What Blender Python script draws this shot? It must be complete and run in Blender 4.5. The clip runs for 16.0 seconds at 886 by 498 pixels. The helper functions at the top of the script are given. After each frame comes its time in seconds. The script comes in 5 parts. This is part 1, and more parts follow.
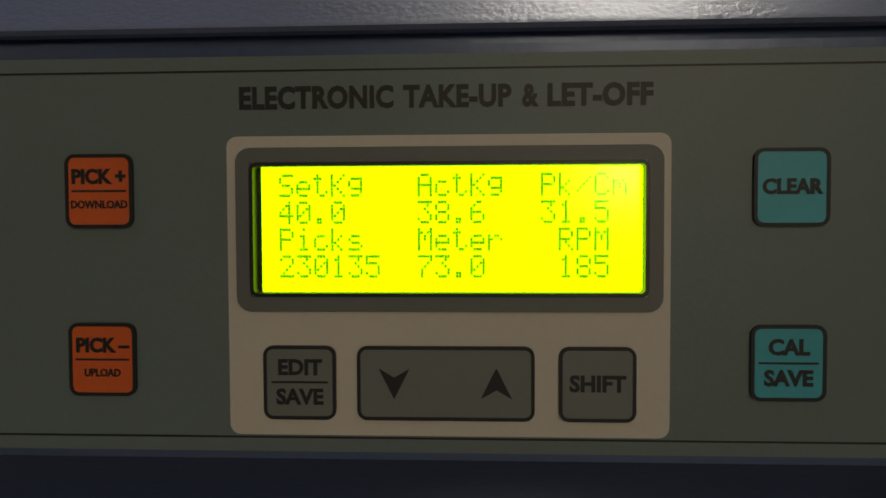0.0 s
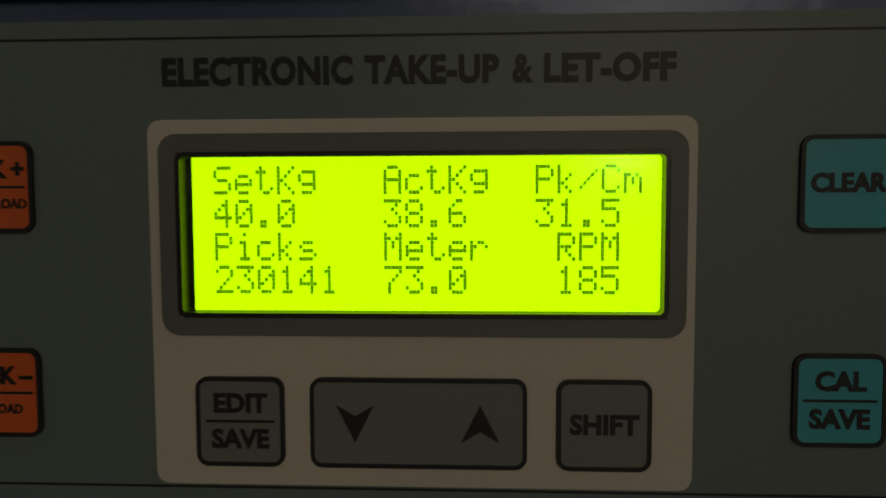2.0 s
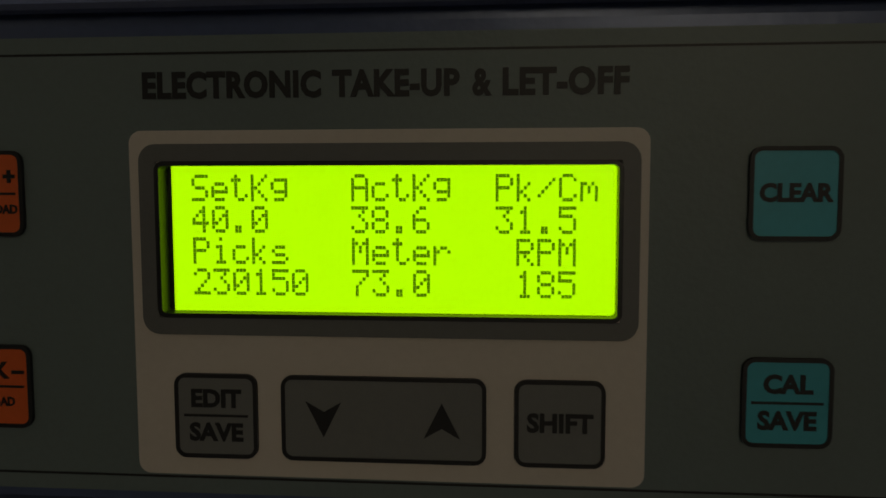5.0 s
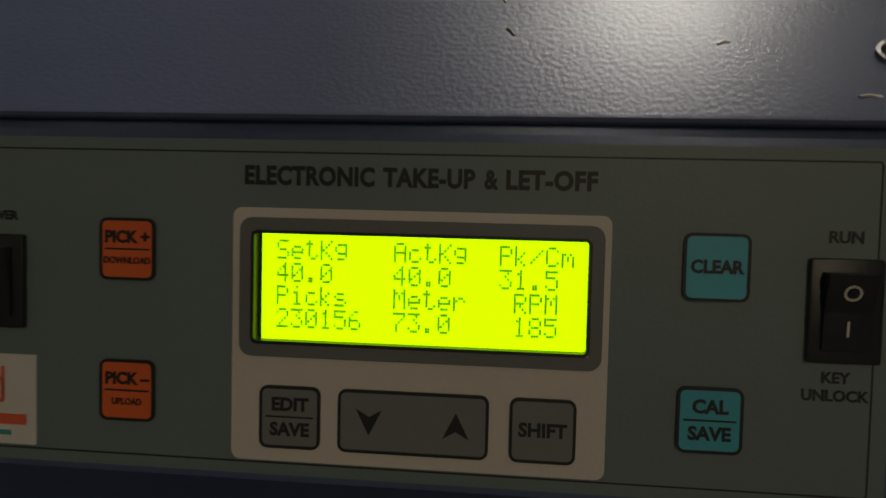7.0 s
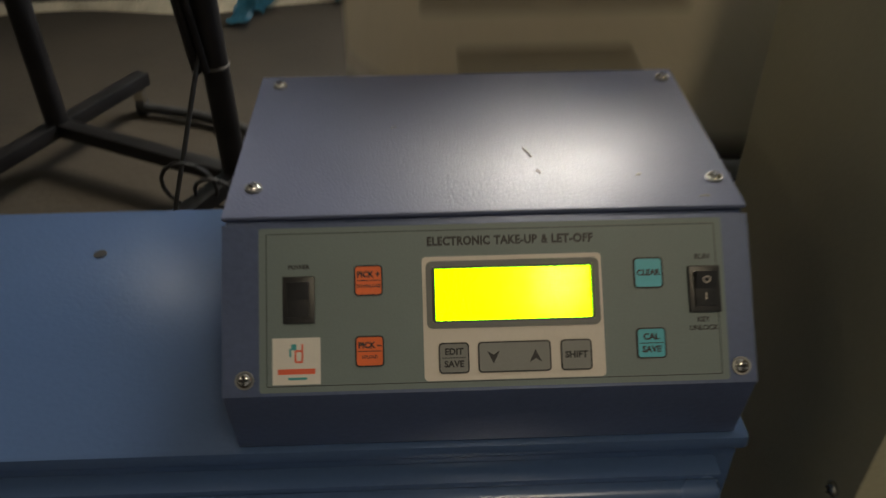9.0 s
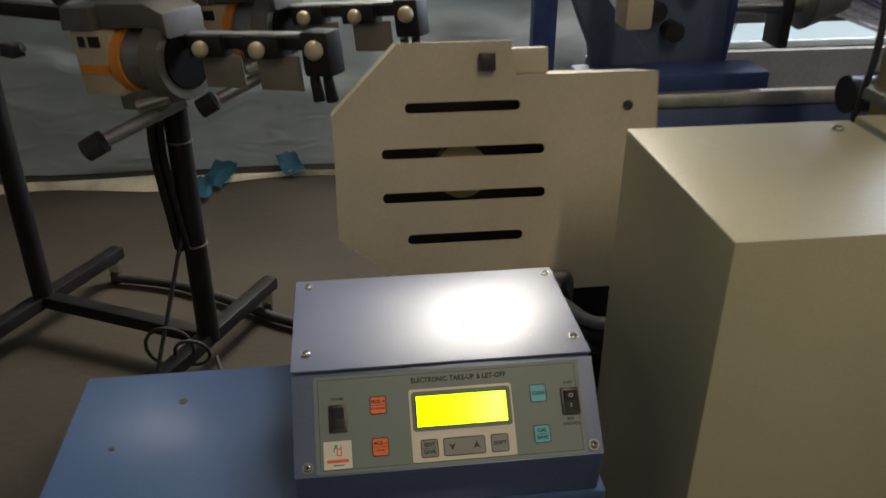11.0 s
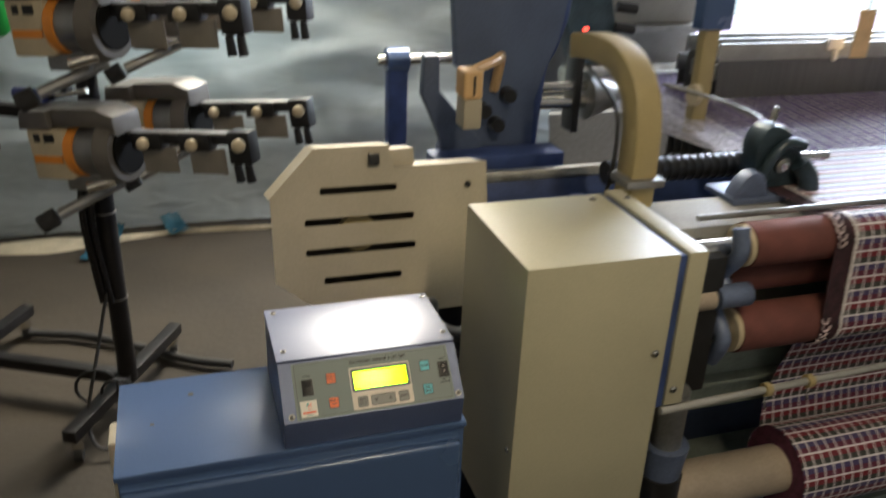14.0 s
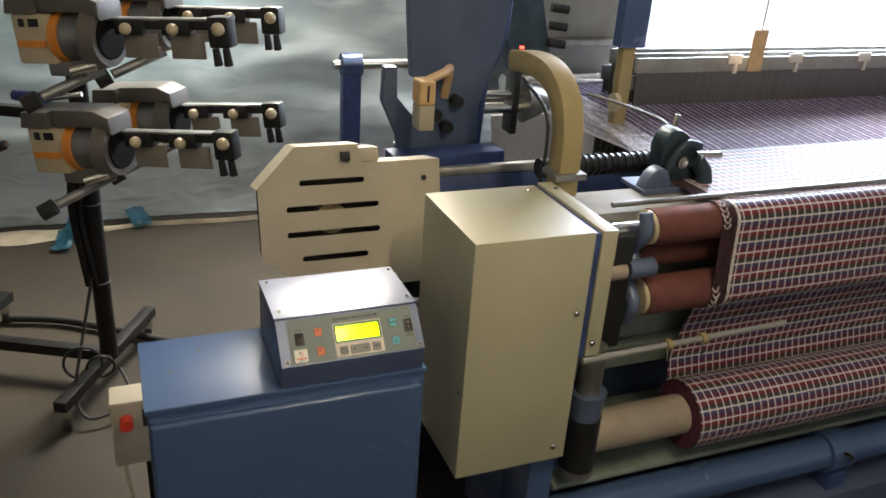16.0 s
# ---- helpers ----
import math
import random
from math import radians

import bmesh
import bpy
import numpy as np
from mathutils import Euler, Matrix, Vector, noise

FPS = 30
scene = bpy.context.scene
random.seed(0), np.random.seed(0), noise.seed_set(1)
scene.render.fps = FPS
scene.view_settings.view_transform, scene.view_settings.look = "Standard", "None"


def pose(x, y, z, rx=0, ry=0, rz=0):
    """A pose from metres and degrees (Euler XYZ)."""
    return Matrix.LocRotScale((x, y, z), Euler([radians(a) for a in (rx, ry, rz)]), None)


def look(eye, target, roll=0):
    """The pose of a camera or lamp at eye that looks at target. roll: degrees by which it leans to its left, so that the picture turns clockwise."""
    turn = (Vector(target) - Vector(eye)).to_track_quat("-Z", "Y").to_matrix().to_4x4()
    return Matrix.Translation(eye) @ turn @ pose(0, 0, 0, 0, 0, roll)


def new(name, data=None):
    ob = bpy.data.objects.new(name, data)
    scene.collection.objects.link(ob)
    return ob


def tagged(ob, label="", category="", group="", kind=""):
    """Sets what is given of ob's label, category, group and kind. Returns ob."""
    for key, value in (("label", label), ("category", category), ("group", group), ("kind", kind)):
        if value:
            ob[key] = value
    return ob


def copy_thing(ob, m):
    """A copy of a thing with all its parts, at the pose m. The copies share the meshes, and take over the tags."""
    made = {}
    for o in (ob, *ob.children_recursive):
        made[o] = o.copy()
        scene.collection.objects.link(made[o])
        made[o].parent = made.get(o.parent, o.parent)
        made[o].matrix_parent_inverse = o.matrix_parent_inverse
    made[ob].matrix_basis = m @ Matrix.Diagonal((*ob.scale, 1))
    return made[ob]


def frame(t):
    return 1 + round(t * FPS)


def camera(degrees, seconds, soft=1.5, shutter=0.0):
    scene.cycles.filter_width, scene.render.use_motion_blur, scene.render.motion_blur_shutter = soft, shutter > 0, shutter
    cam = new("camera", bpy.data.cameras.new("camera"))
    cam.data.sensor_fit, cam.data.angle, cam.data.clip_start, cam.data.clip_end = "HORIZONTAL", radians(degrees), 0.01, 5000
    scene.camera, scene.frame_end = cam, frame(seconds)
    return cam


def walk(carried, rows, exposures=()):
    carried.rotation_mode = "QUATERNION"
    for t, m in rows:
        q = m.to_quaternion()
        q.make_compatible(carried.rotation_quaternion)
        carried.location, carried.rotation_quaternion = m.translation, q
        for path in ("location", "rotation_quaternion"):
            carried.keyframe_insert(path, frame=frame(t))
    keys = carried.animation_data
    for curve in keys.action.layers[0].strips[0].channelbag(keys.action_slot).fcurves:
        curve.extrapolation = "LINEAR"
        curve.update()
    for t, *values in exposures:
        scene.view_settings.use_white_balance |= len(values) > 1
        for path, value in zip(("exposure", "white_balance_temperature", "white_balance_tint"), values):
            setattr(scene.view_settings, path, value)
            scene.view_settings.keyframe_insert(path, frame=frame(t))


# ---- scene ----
cam = camera(56.5, 16.0, soft=1.5, shutter=0.9)
PATH = [
    (0, 0.0086, -0.1296, 0.9425, 43.80, 2.39, 2.14),
    (0.5, 0.0070, -0.1288, 0.9428, 43.67, 2.21, 2.40),
    (1, 0.0068, -0.1221, 0.9372, 43.46, 2.19, 2.12),
    (1.5, 0.0080, -0.1108, 0.9293, 42.32, 2.57, 2.33),
    (2, 0.0115, -0.1036, 0.9239, 41.97, 2.40, 2.15),
    (2.5, 0.0120, -0.0980, 0.9195, 41.15, 2.32, 2.00),
    (3, 0.0140, -0.0929, 0.9187, 40.70, 2.63, 2.42),
    (3.5, 0.0182, -0.0879, 0.9147, 40.65, 3.43, 2.96),
    (4, 0.0181, -0.0933, 0.9200, 40.70, 3.23, 2.79),
    (6.5, 0.0311, -0.1248, 0.9558, 42.92, 4.23, 5.58),
    (7, 0.0281, -0.1351, 0.9720, 43.36, 3.69, 5.83),
    (7.5, 0.0371, -0.1504, 0.9836, 44.45, 3.92, 6.87),
    (8, 0.0274, -0.1827, 1.0149, 45.26, 3.64, 6.06),
    (8.5, -0.0128, -0.2406, 1.0534, 47.14, 1.88, 1.16),
    (9, -0.0435, -0.3180, 1.0923, 52.11, 0.35, -2.05),
    (9.5, -0.0598, -0.3725, 1.1223, 55.18, -0.49, -4.18),
    (10, -0.0792, -0.4343, 1.1712, 58.62, -1.20, -6.35),
    (12.5, -0.0943, -0.7633, 1.3690, 63.11, 0.73, -7.60),
    (13, -0.1178, -0.8307, 1.3866, 61.65, 0.09, -9.21),
    (13.5, -0.1775, -0.8954, 1.4401, 61.20, -2.35, -12.69),
    (14, -0.2404, -0.9859, 1.4877, 65.48, -2.20, -17.58),
    (14.5, -0.2940, -1.0653, 1.5161, 66.82, -2.42, -19.23),
    (15, -0.3485, -1.1180, 1.5355, 65.60, -3.32, -20.79),
    (15.5, -0.3712, -1.1508, 1.5670, 65.49, -4.08, -21.90),
    (16, -0.3663, -1.2413, 1.5763, 65.56, -3.66, -21.29),
]
EXPOSURES = [(0.0, -1.38), (1.0, -1.8), (2.0, -2.2), (3.0, -2.6), (4.0, -2.75), (6.5, -2.2), (7.0, -1.95), (7.5, -1.6),
             (8.5, -0.75), (9.0, -0.55), (9.5, -0.6), (10.2, -0.5), (12.5, 0.08), (13.5, 0.24), (14.0, 0.3), (16.0, 0.5)]
walk(cam, [(t, pose(x, y, z, rx, ry, rz)) for t, x, y, z, rx, ry, rz in PATH], EXPOSURES)

# ---------------------------------------------------------------- world and light
world = bpy.data.worlds.new("world")
scene.world = world
world.use_nodes = True
nt = world.node_tree
sky = nt.nodes.new("ShaderNodeTexSky")
sky.sky_type, sky.sun_disc = "NISHITA", False
sky.sun_elevation, sky.sun_rotation = radians(40), radians(20)
nt.links.new(sky.outputs[0], nt.nodes["Background"].inputs[0])
nt.nodes["Background"].inputs[1].default_value = 0.12


def area(name, m, sx, sy, power, colour):
    d = bpy.data.lights.new(name, "AREA")
    d.shape, d.size, d.size_y, d.energy, d.color = "RECTANGLE", sx, sy, power, colour
    ob = new(name, d)
    ob.matrix_world = m
    return ob


area("window_daylight", look((3.7, 3.02, 2.25), (3.0, 0.0, 0.9)), 2.8, 1.5, 510, (0.74, 0.83, 1.0))
area("window_daylight", look((0.95, 3.02, 2.72), (0.5, 0.0, 0.9)), 1.15, 1.30, 320, (1.0, 0.92, 0.78))
# the second tube is an unseen lamp, added only for fill
TUBES = ((0.38, -1.08), (-1.6, -1.2))
for (lx, ly), watts in zip(TUBES, (15, 2)):
    area("tube_light_glow", look((lx, ly, 2.42), (lx, ly, 0)), 0.08, 1.0, watts, (1.0, 0.82, 0.54))


# ---------------------------------------------------------------- materials
def nodes_of(name):
    m = bpy.data.materials.new(name)
    m.use_nodes = True
    return m, m.node_tree, m.node_tree.nodes["Principled BSDF"]


def surface(name, colour, rough=0.5, metal=0.0, vary=0.12, scale=8.0, fine=140.0, bump=0.05, spec=0.5, worn=None, coat=0.0):
    """A painted, plastic or metal surface: colour varies at two scales, with fine relief and uneven gloss."""
    m, t, b = nodes_of(name)
    co = t.nodes.new("ShaderNodeTexCoord")
    big, small = t.nodes.new("ShaderNodeTexNoise"), t.nodes.new("ShaderNodeTexNoise")
    big.inputs["Scale"].default_value, small.inputs["Scale"].default_value = scale, fine
    big.inputs["Detail"].default_value = 6
    for n in (big, small):
        t.links.new(co.outputs["Object"], n.inputs["Vector"])
    mix = t.nodes.new("ShaderNodeMix")
    mix.data_type = "RGBA"
    dark = [max(0.0, c * (1 - vary * 1.6)) for c in colour]
    lite = [min(1.0, c * (1 + vary)) for c in colour]
    if worn:
        dark = list(worn)
    mix.inputs[6].default_value, mix.inputs[7].default_value = (*dark, 1), (*lite, 1)
    add = t.nodes.new("ShaderNodeMath")
    add.operation = "MULTIPLY_ADD"
    t.links.new(small.outputs["Fac"], add.inputs[0])
    add.inputs[1].default_value = 0.35
    t.links.new(big.outputs["Fac"], add.inputs[2])
    ramp = t.nodes.new("ShaderNodeMapRange")
    ramp.inputs[1].default_value, ramp.inputs[2].default_value = 0.45, 0.85
    t.links.new(add.outputs[0], ramp.inputs[0])
    t.links.new(ramp.outputs[0], mix.inputs[0])
    t.links.new(mix.outputs[2], b.inputs["Base Color"])
    r = t.nodes.new("ShaderNodeMapRange")
    r.inputs[3].default_value, r.inputs[4].default_value = max(0.03, rough * 0.93), min(1.0, rough * 1.07)
    t.links.new(big.outputs["Fac"], r.inputs[0])
    t.links.new(r.outputs[0], b.inputs["Roughness"])
    b.inputs["Metallic"].default_value = metal
    b.inputs["Specular IOR Level"].default_value = spec
    b.inputs["Coat Weight"].default_value = coat
    if bump:
        bn = t.nodes.new("ShaderNodeBump")
        bn.inputs["Strength"].default_value, bn.inputs["Distance"].default_value = bump, 0.002
        t.links.new(small.outputs["Fac"], bn.inputs["Height"])
        t.links.new(bn.outputs[0], b.inputs["Normal"])
    return m


def glow(name, colour, strength):
    m, t, b = nodes_of(name)
    b.inputs["Base Color"].default_value = (*colour, 1)
    b.inputs["Emission Color"].default_value = (*colour, 1)
    b.inputs["Emission Strength"].default_value = strength
    b.inputs["Roughness"].default_value = 0.12
    b.inputs["Specular IOR Level"].default_value = 0.2
    return m


BLUE_PAINT = surface("blue_machine_paint", (0.090, 0.120, 0.225), 0.34, 0.25, 0.10, 5, 300, 0.07)
LID_PAINT = surface("blue_orange_peel_paint", (0.105, 0.125, 0.215), 0.38, 0.12, 0.10, 6, 650, 0.10, 1.0)
CABINET_BLUE = surface("pale_blue_cabinet_paint", (0.065, 0.115, 0.24), 0.27, 0.10, 0.04, 4, 300, 0.07, 0.8)
DARK_BLUE = surface("dark_blue_cast_paint", (0.045, 0.075, 0.20), 0.45, 0.1, 0.25, 12, 200, 0.2)
SLATE_BLUE = surface("slate_blue_plate_paint", (0.09, 0.12, 0.20), 0.5, 0.1, 0.15, 5, 160, 0.12)
GREY_BLUE = surface("grey_blue_cast_paint", (0.12, 0.155, 0.25), 0.42, 0.2, 0.2, 14, 180, 0.2)
BEIGE = surface("beige_enamel", (0.445, 0.418, 0.292), 0.42, 0.0, 0.07, 4, 300, 0.12)
BEIGE_PALE = surface("pale_beige_enamel", (0.45, 0.40, 0.30), 0.42, 0.0, 0.08, 6, 240, 0.1)
KHAKI = surface("khaki_cast_paint", (0.36, 0.29, 0.14), 0.42, 0.0, 0.06, 14, 260, 0.08)
OVERLAY = surface("grey_green_overlay_film", (0.155, 0.198, 0.197), 0.48, 0.0, 0.05, 12, 900, 0.05)
WHITE_PRINT = surface("off_white_print", (0.66, 0.60, 0.53), 0.5, 0.0, 0.04, 20, 700, 0.03)
GREY_PRINT = surface("mid_grey_print", (0.15, 0.155, 0.15), 0.5, 0.0, 0.05, 20, 700, 0.03)
KEY_GREY = surface("grey_key_film", (0.19, 0.195, 0.19), 0.42, 0.0, 0.05, 20, 700, 0.04)
BLACK_PRINT = surface("black_print", (0.012, 0.012, 0.014), 0.5, 0.0, 0.1, 20, 500, 0.0)
ORANGE_KEY = surface("orange_key_film", (0.80, 0.14, 0.025), 0.42, 0.0, 0.06, 30, 700, 0.04)
CYAN_KEY = surface("cyan_key_film", (0.06, 0.42, 0.52), 0.42, 0.0, 0.06, 30, 700, 0.04)
MATT_BLACK = surface("matt_black_mouth_shade", (0.008, 0.008, 0.008), 0.95, 0.0, 0.1, 40, 300, 0.1, 0.1)
BLACK_PLASTIC = surface("black_plastic", (0.016, 0.016, 0.017), 0.38, 0.0, 0.2, 40, 500, 0.06)
RUBBER = surface("black_rubber", (0.02, 0.02, 0.02), 0.7, 0.0, 0.3, 30, 300, 0.15)
STEEL = surface("bright_steel", (0.62, 0.60, 0.55), 0.22, 1.0, 0.12, 30, 300, 0.05)
DULL_STEEL = surface("dull_grey_steel", (0.30, 0.30, 0.29), 0.42, 0.8, 0.2, 16, 200, 0.1)
BLACK_TUBE = surface("black_powder_coat", (0.010, 0.009, 0.009), 0.42, 0.0, 0.3, 12, 200, 0.15, 0.3)
RED_RUBBER = surface("red_brown_roller_rubber", (0.135, 0.045, 0.038), 0.8, 0.0, 0.18, 18, 420, 0.5)
GREY_PLASTIC = surface("warm_grey_plastic", (0.115, 0.105, 0.092), 0.48, 0.0, 0.12, 18, 300, 0.1)
CREAM_PLASTIC = surface("cream_plastic", (0.52, 0.44, 0.30), 0.45, 0.0, 0.08, 18, 300, 0.05)
ORANGE_BAND = surface("orange_band", (0.75, 0.27, 0.04), 0.45, 0.0, 0.08, 18, 300, 0.05)
DRUM = surface("grey_feeder_drum", (0.24, 0.245, 0.25), 0.32, 0.6, 0.1, 18, 300, 0.05)
SMOKED = surface("smoky_plate", (0.22, 0.20, 0.17), 0.35, 0.0, 0.12, 18, 300, 0.05)
TAN = surface("tan_sensor_paint", (0.62, 0.40, 0.19), 0.45, 0.0, 0.1, 20, 300, 0.1)
SPOOL_BLUE = surface("deep_blue_plastic", (0.025, 0.04, 0.16), 0.38, 0.0, 0.15, 20, 300, 0.06)
RED_PLASTIC = surface("red_plastic", (0.75, 0.05, 0.02), 0.35, 0.0, 0.1, 20, 300, 0.0)
GREEN_PLASTIC = surface("green_plastic", (0.03, 0.45, 0.08), 0.4, 0.0, 0.1, 20, 300, 0.0)
TEAL_SCRAP = surface("teal_plastic_scrap", (0.03, 0.14, 0.20), 0.45, 0.0, 0.2, 20, 300, 0.2)
LOGO_RED = surface("logo_orange_red", (0.80, 0.13, 0.06), 0.5, 0.0, 0.05, 20, 300, 0.0)
LOGO_TEAL = surface("logo_teal", (0.05, 0.32, 0.32), 0.5, 0.0, 0.05, 20, 300, 0.0)
STICKER = surface("white_sticker", (0.72, 0.68, 0.62), 0.4, 0.0, 0.04, 20, 300, 0.0)
CARD_TUBE = surface("grey_cardboard_core", (0.36, 0.30, 0.24), 0.75, 0.0, 0.12, 10, 160, 0.15)
PLASTER = surface("grimy_plaster", (0.26, 0.245, 0.215), 0.85, 0.0, 0.2, 1.5, 40, 0.3)
CEILING_PAINT = surface("ceiling_paint", (0.26, 0.25, 0.235), 0.85, 0.0, 0.15, 1.5, 40, 0.2)
PALE_PAINT = surface("pale_grey_machine_paint", (0.50, 0.53, 0.52), 0.5, 0.0, 0.15, 8, 160, 0.1)
REAR_GREY = surface("warm_grey_sheet_paint", (0.27, 0.27, 0.26), 0.5, 0.0, 0.15, 8, 160, 0.1)
GREEN_GREY = surface("grey_green_tray_paint", (0.25, 0.29, 0.25), 0.5, 0.1, 0.2, 8, 160, 0.1)
LCD_GLOW = glow("lcd_backlight", (0.43, 0.92, 0.0), 6.4)
LCD_DOT = glow("lcd_dot", (0.21, 0.44, 0.0), 1.5)
TUBE_GLOW = glow("fluorescent_tube", (1.0, 0.93, 0.78), 9.0)
LED_GLOW = glow("red_led", (1.0, 0.05, 0.03), 6.0)
HIGH_SKY = glow("hazy_sky_backdrop", (1.0, 0.94, 0.82), 7.0)
BEHIND_TARP = glow("outdoor_daylight", (0.78, 0.92, 0.95), 2.8)


def daylight_material():
    """Backdrop glow; its ramp, whiter towards +x, stands in for daylit pale sheeting."""
    m = glow("daylight_backdrop", (0.74, 0.92, 1.0), 1.0)
    t, b = m.node_tree, m.node_tree.nodes["Principled BSDF"]
    co, sep = t.nodes.new("ShaderNodeTexCoord"), t.nodes.new("ShaderNodeSeparateXYZ")
    t.links.new(co.outputs["Object"], sep.inputs[0])
    r = t.nodes.new("ShaderNodeMapRange")
    r.interpolation_type = "SMOOTHSTEP"
    for k, v in ((1, 2.3), (2, 4.2), (3, 0.8), (4, 1.6)):
        r.inputs[k].default_value = v
    t.links.new(sep.outputs[0], r.inputs[0])
    t.links.new(r.outputs[0], b.inputs["Emission Strength"])
    b.inputs["Base Color"].default_value = (0.3, 0.3, 0.3, 1)
    return m


DAYLIGHT = daylight_material()


def wire_material():
    """Dense upright wires: fine vertical streaks."""
    m, t, b = nodes_of("heald_wires")
    co, mp, n = t.nodes.new("ShaderNodeTexCoord"), t.nodes.new("ShaderNodeMapping"), t.nodes.new("ShaderNodeTexNoise")
    mp.inputs["Scale"].default_value = (520.0, 1.0, 2.0)
    n.inputs["Scale"].default_value, n.inputs["Detail"].default_value = 1.0, 5
    t.links.new(co.outputs["Object"], mp.inputs["Vector"])
    t.links.new(mp.outputs[0], n.inputs["Vector"])
    r = t.nodes.new("ShaderNodeValToRGB")
    r.color_ramp.elements[0].position, r.color_ramp.elements[0].color = 0.3, (0.10, 0.10, 0.097, 1)
    r.color_ramp.elements[1].position, r.color_ramp.elements[1].color = 0.8, (0.20, 0.20, 0.19, 1)
    t.links.new(n.outputs["Fac"], r.inputs[0])
    t.links.new(r.outputs[0], b.inputs["Base Color"])
    b.inputs["Roughness"].default_value, b.inputs["Metallic"].default_value = 0.45, 0.5
    return m


HEALD_WIRE = wire_material()
RAIL_PAINT = surface("dull_grey_rail_paint", (0.33, 0.33, 0.31), 0.4, 0.2, 0.12, 12, 200, 0.08)


def floor_material():
    m, t, b = nodes_of("dusty_brown_floor")
    co = t.nodes.new("ShaderNodeTexCoord")
    a, d, g = (t.nodes.new("ShaderNodeTexNoise") for _ in range(3))
    for n, s in ((a, 1.6), (d, 45.0), (g, 0.9)):
        n.inputs["Scale"].default_value, n.inputs["Detail"].default_value = s, 8
        t.links.new(co.outputs["Object"], n.inputs["Vector"])
    r = t.nodes.new("ShaderNodeValToRGB")
    r.color_ramp.elements[0].position, r.color_ramp.elements[0].color = 0.3, (0.018, 0.0135, 0.0075, 1)
    r.color_ramp.elements[1].position, r.color_ramp.elements[1].color = 0.75, (0.048, 0.036, 0.021, 1)
    t.links.new(a.outputs["Fac"], r.inputs[0])
    green = t.nodes.new("ShaderNodeMix")
    green.data_type = "RGBA"
    green.inputs[7].default_value = (0.030, 0.042, 0.021, 1)
    gr = t.nodes.new("ShaderNodeMapRange")
    gr.inputs[1].default_value, gr.inputs[2].default_value, gr.inputs[4].default_value = 0.58, 0.72, 0.6
    t.links.new(g.outputs["Fac"], gr.inputs[0])
    t.links.new(gr.outputs[0], green.inputs[0])
    t.links.new(r.outputs[0], green.inputs[6])
    t.links.new(green.outputs[2], b.inputs["Base Color"])
    b.inputs["Roughness"].default_value = 0.8
    bn = t.nodes.new("ShaderNodeBump")
    bn.inputs["Strength"].default_value, bn.inputs["Distance"].default_value = 0.35, 0.004
    t.links.new(d.outputs["Fac"], bn.inputs["Height"])
    t.links.new(bn.outputs[0], b.inputs["Normal"])
    return m


def tarp_material():
    m, t, b = nodes_of("crinkled_white_tarpaulin")
    co = t.nodes.new("ShaderNodeTexCoord")
    mp = t.nodes.new("ShaderNodeMapping")
    mp.inputs["Scale"].default_value = (0.7, 1.0, 2.2)
    t.links.new(co.outputs["Object"], mp.inputs["Vector"])
    a, d = t.nodes.new("ShaderNodeTexNoise"), t.nodes.new("ShaderNodeTexNoise")
    for n, s in ((a, 4.0), (d, 6.0)):
        n.inputs["Scale"].default_value, n.inputs["Detail"].default_value = s, 7
        n.inputs["Distortion"].default_value = 1.2
        t.links.new(mp.outputs[0], n.inputs["Vector"])
    d.noise_type = "RIDGED_MULTIFRACTAL"
    r = t.nodes.new("ShaderNodeValToRGB")
    r.color_ramp.elements[0].position, r.color_ramp.elements[0].color = 0.3, (0.50, 0.56, 0.57, 1)
    r.color_ramp.elements[1].position, r.color_ramp.elements[1].color = 0.7, (0.64, 0.70, 0.71, 1)
    t.links.new(a.outputs["Fac"], r.inputs[0])
    t.links.new(r.outputs[0], b.inputs["Base Color"])
    b.inputs["Roughness"].default_value = 0.5
    bn = t.nodes.new("ShaderNodeBump")
    bn.inputs["Strength"].default_value, bn.inputs["Distance"].default_value = 0.55, 0.03
    t.links.new(d.outputs["Fac"], bn.inputs["Height"])
    t.links.new(bn.outputs[0], b.inputs["Normal"])
    thin = t.nodes.new("ShaderNodeBsdfTranslucent")
    t.links.new(r.outputs[0], thin.inputs["Color"])
    mix = t.nodes.new("ShaderNodeMixShader")
    mix.inputs[0].default_value = 0.45
    t.links.new(b.outputs[0], mix.inputs[1])
    t.links.new(thin.outputs[0], mix.inputs[2])
    t.links.new(mix.outputs[0], t.nodes["Material Output"].inputs["Surface"])
    return m


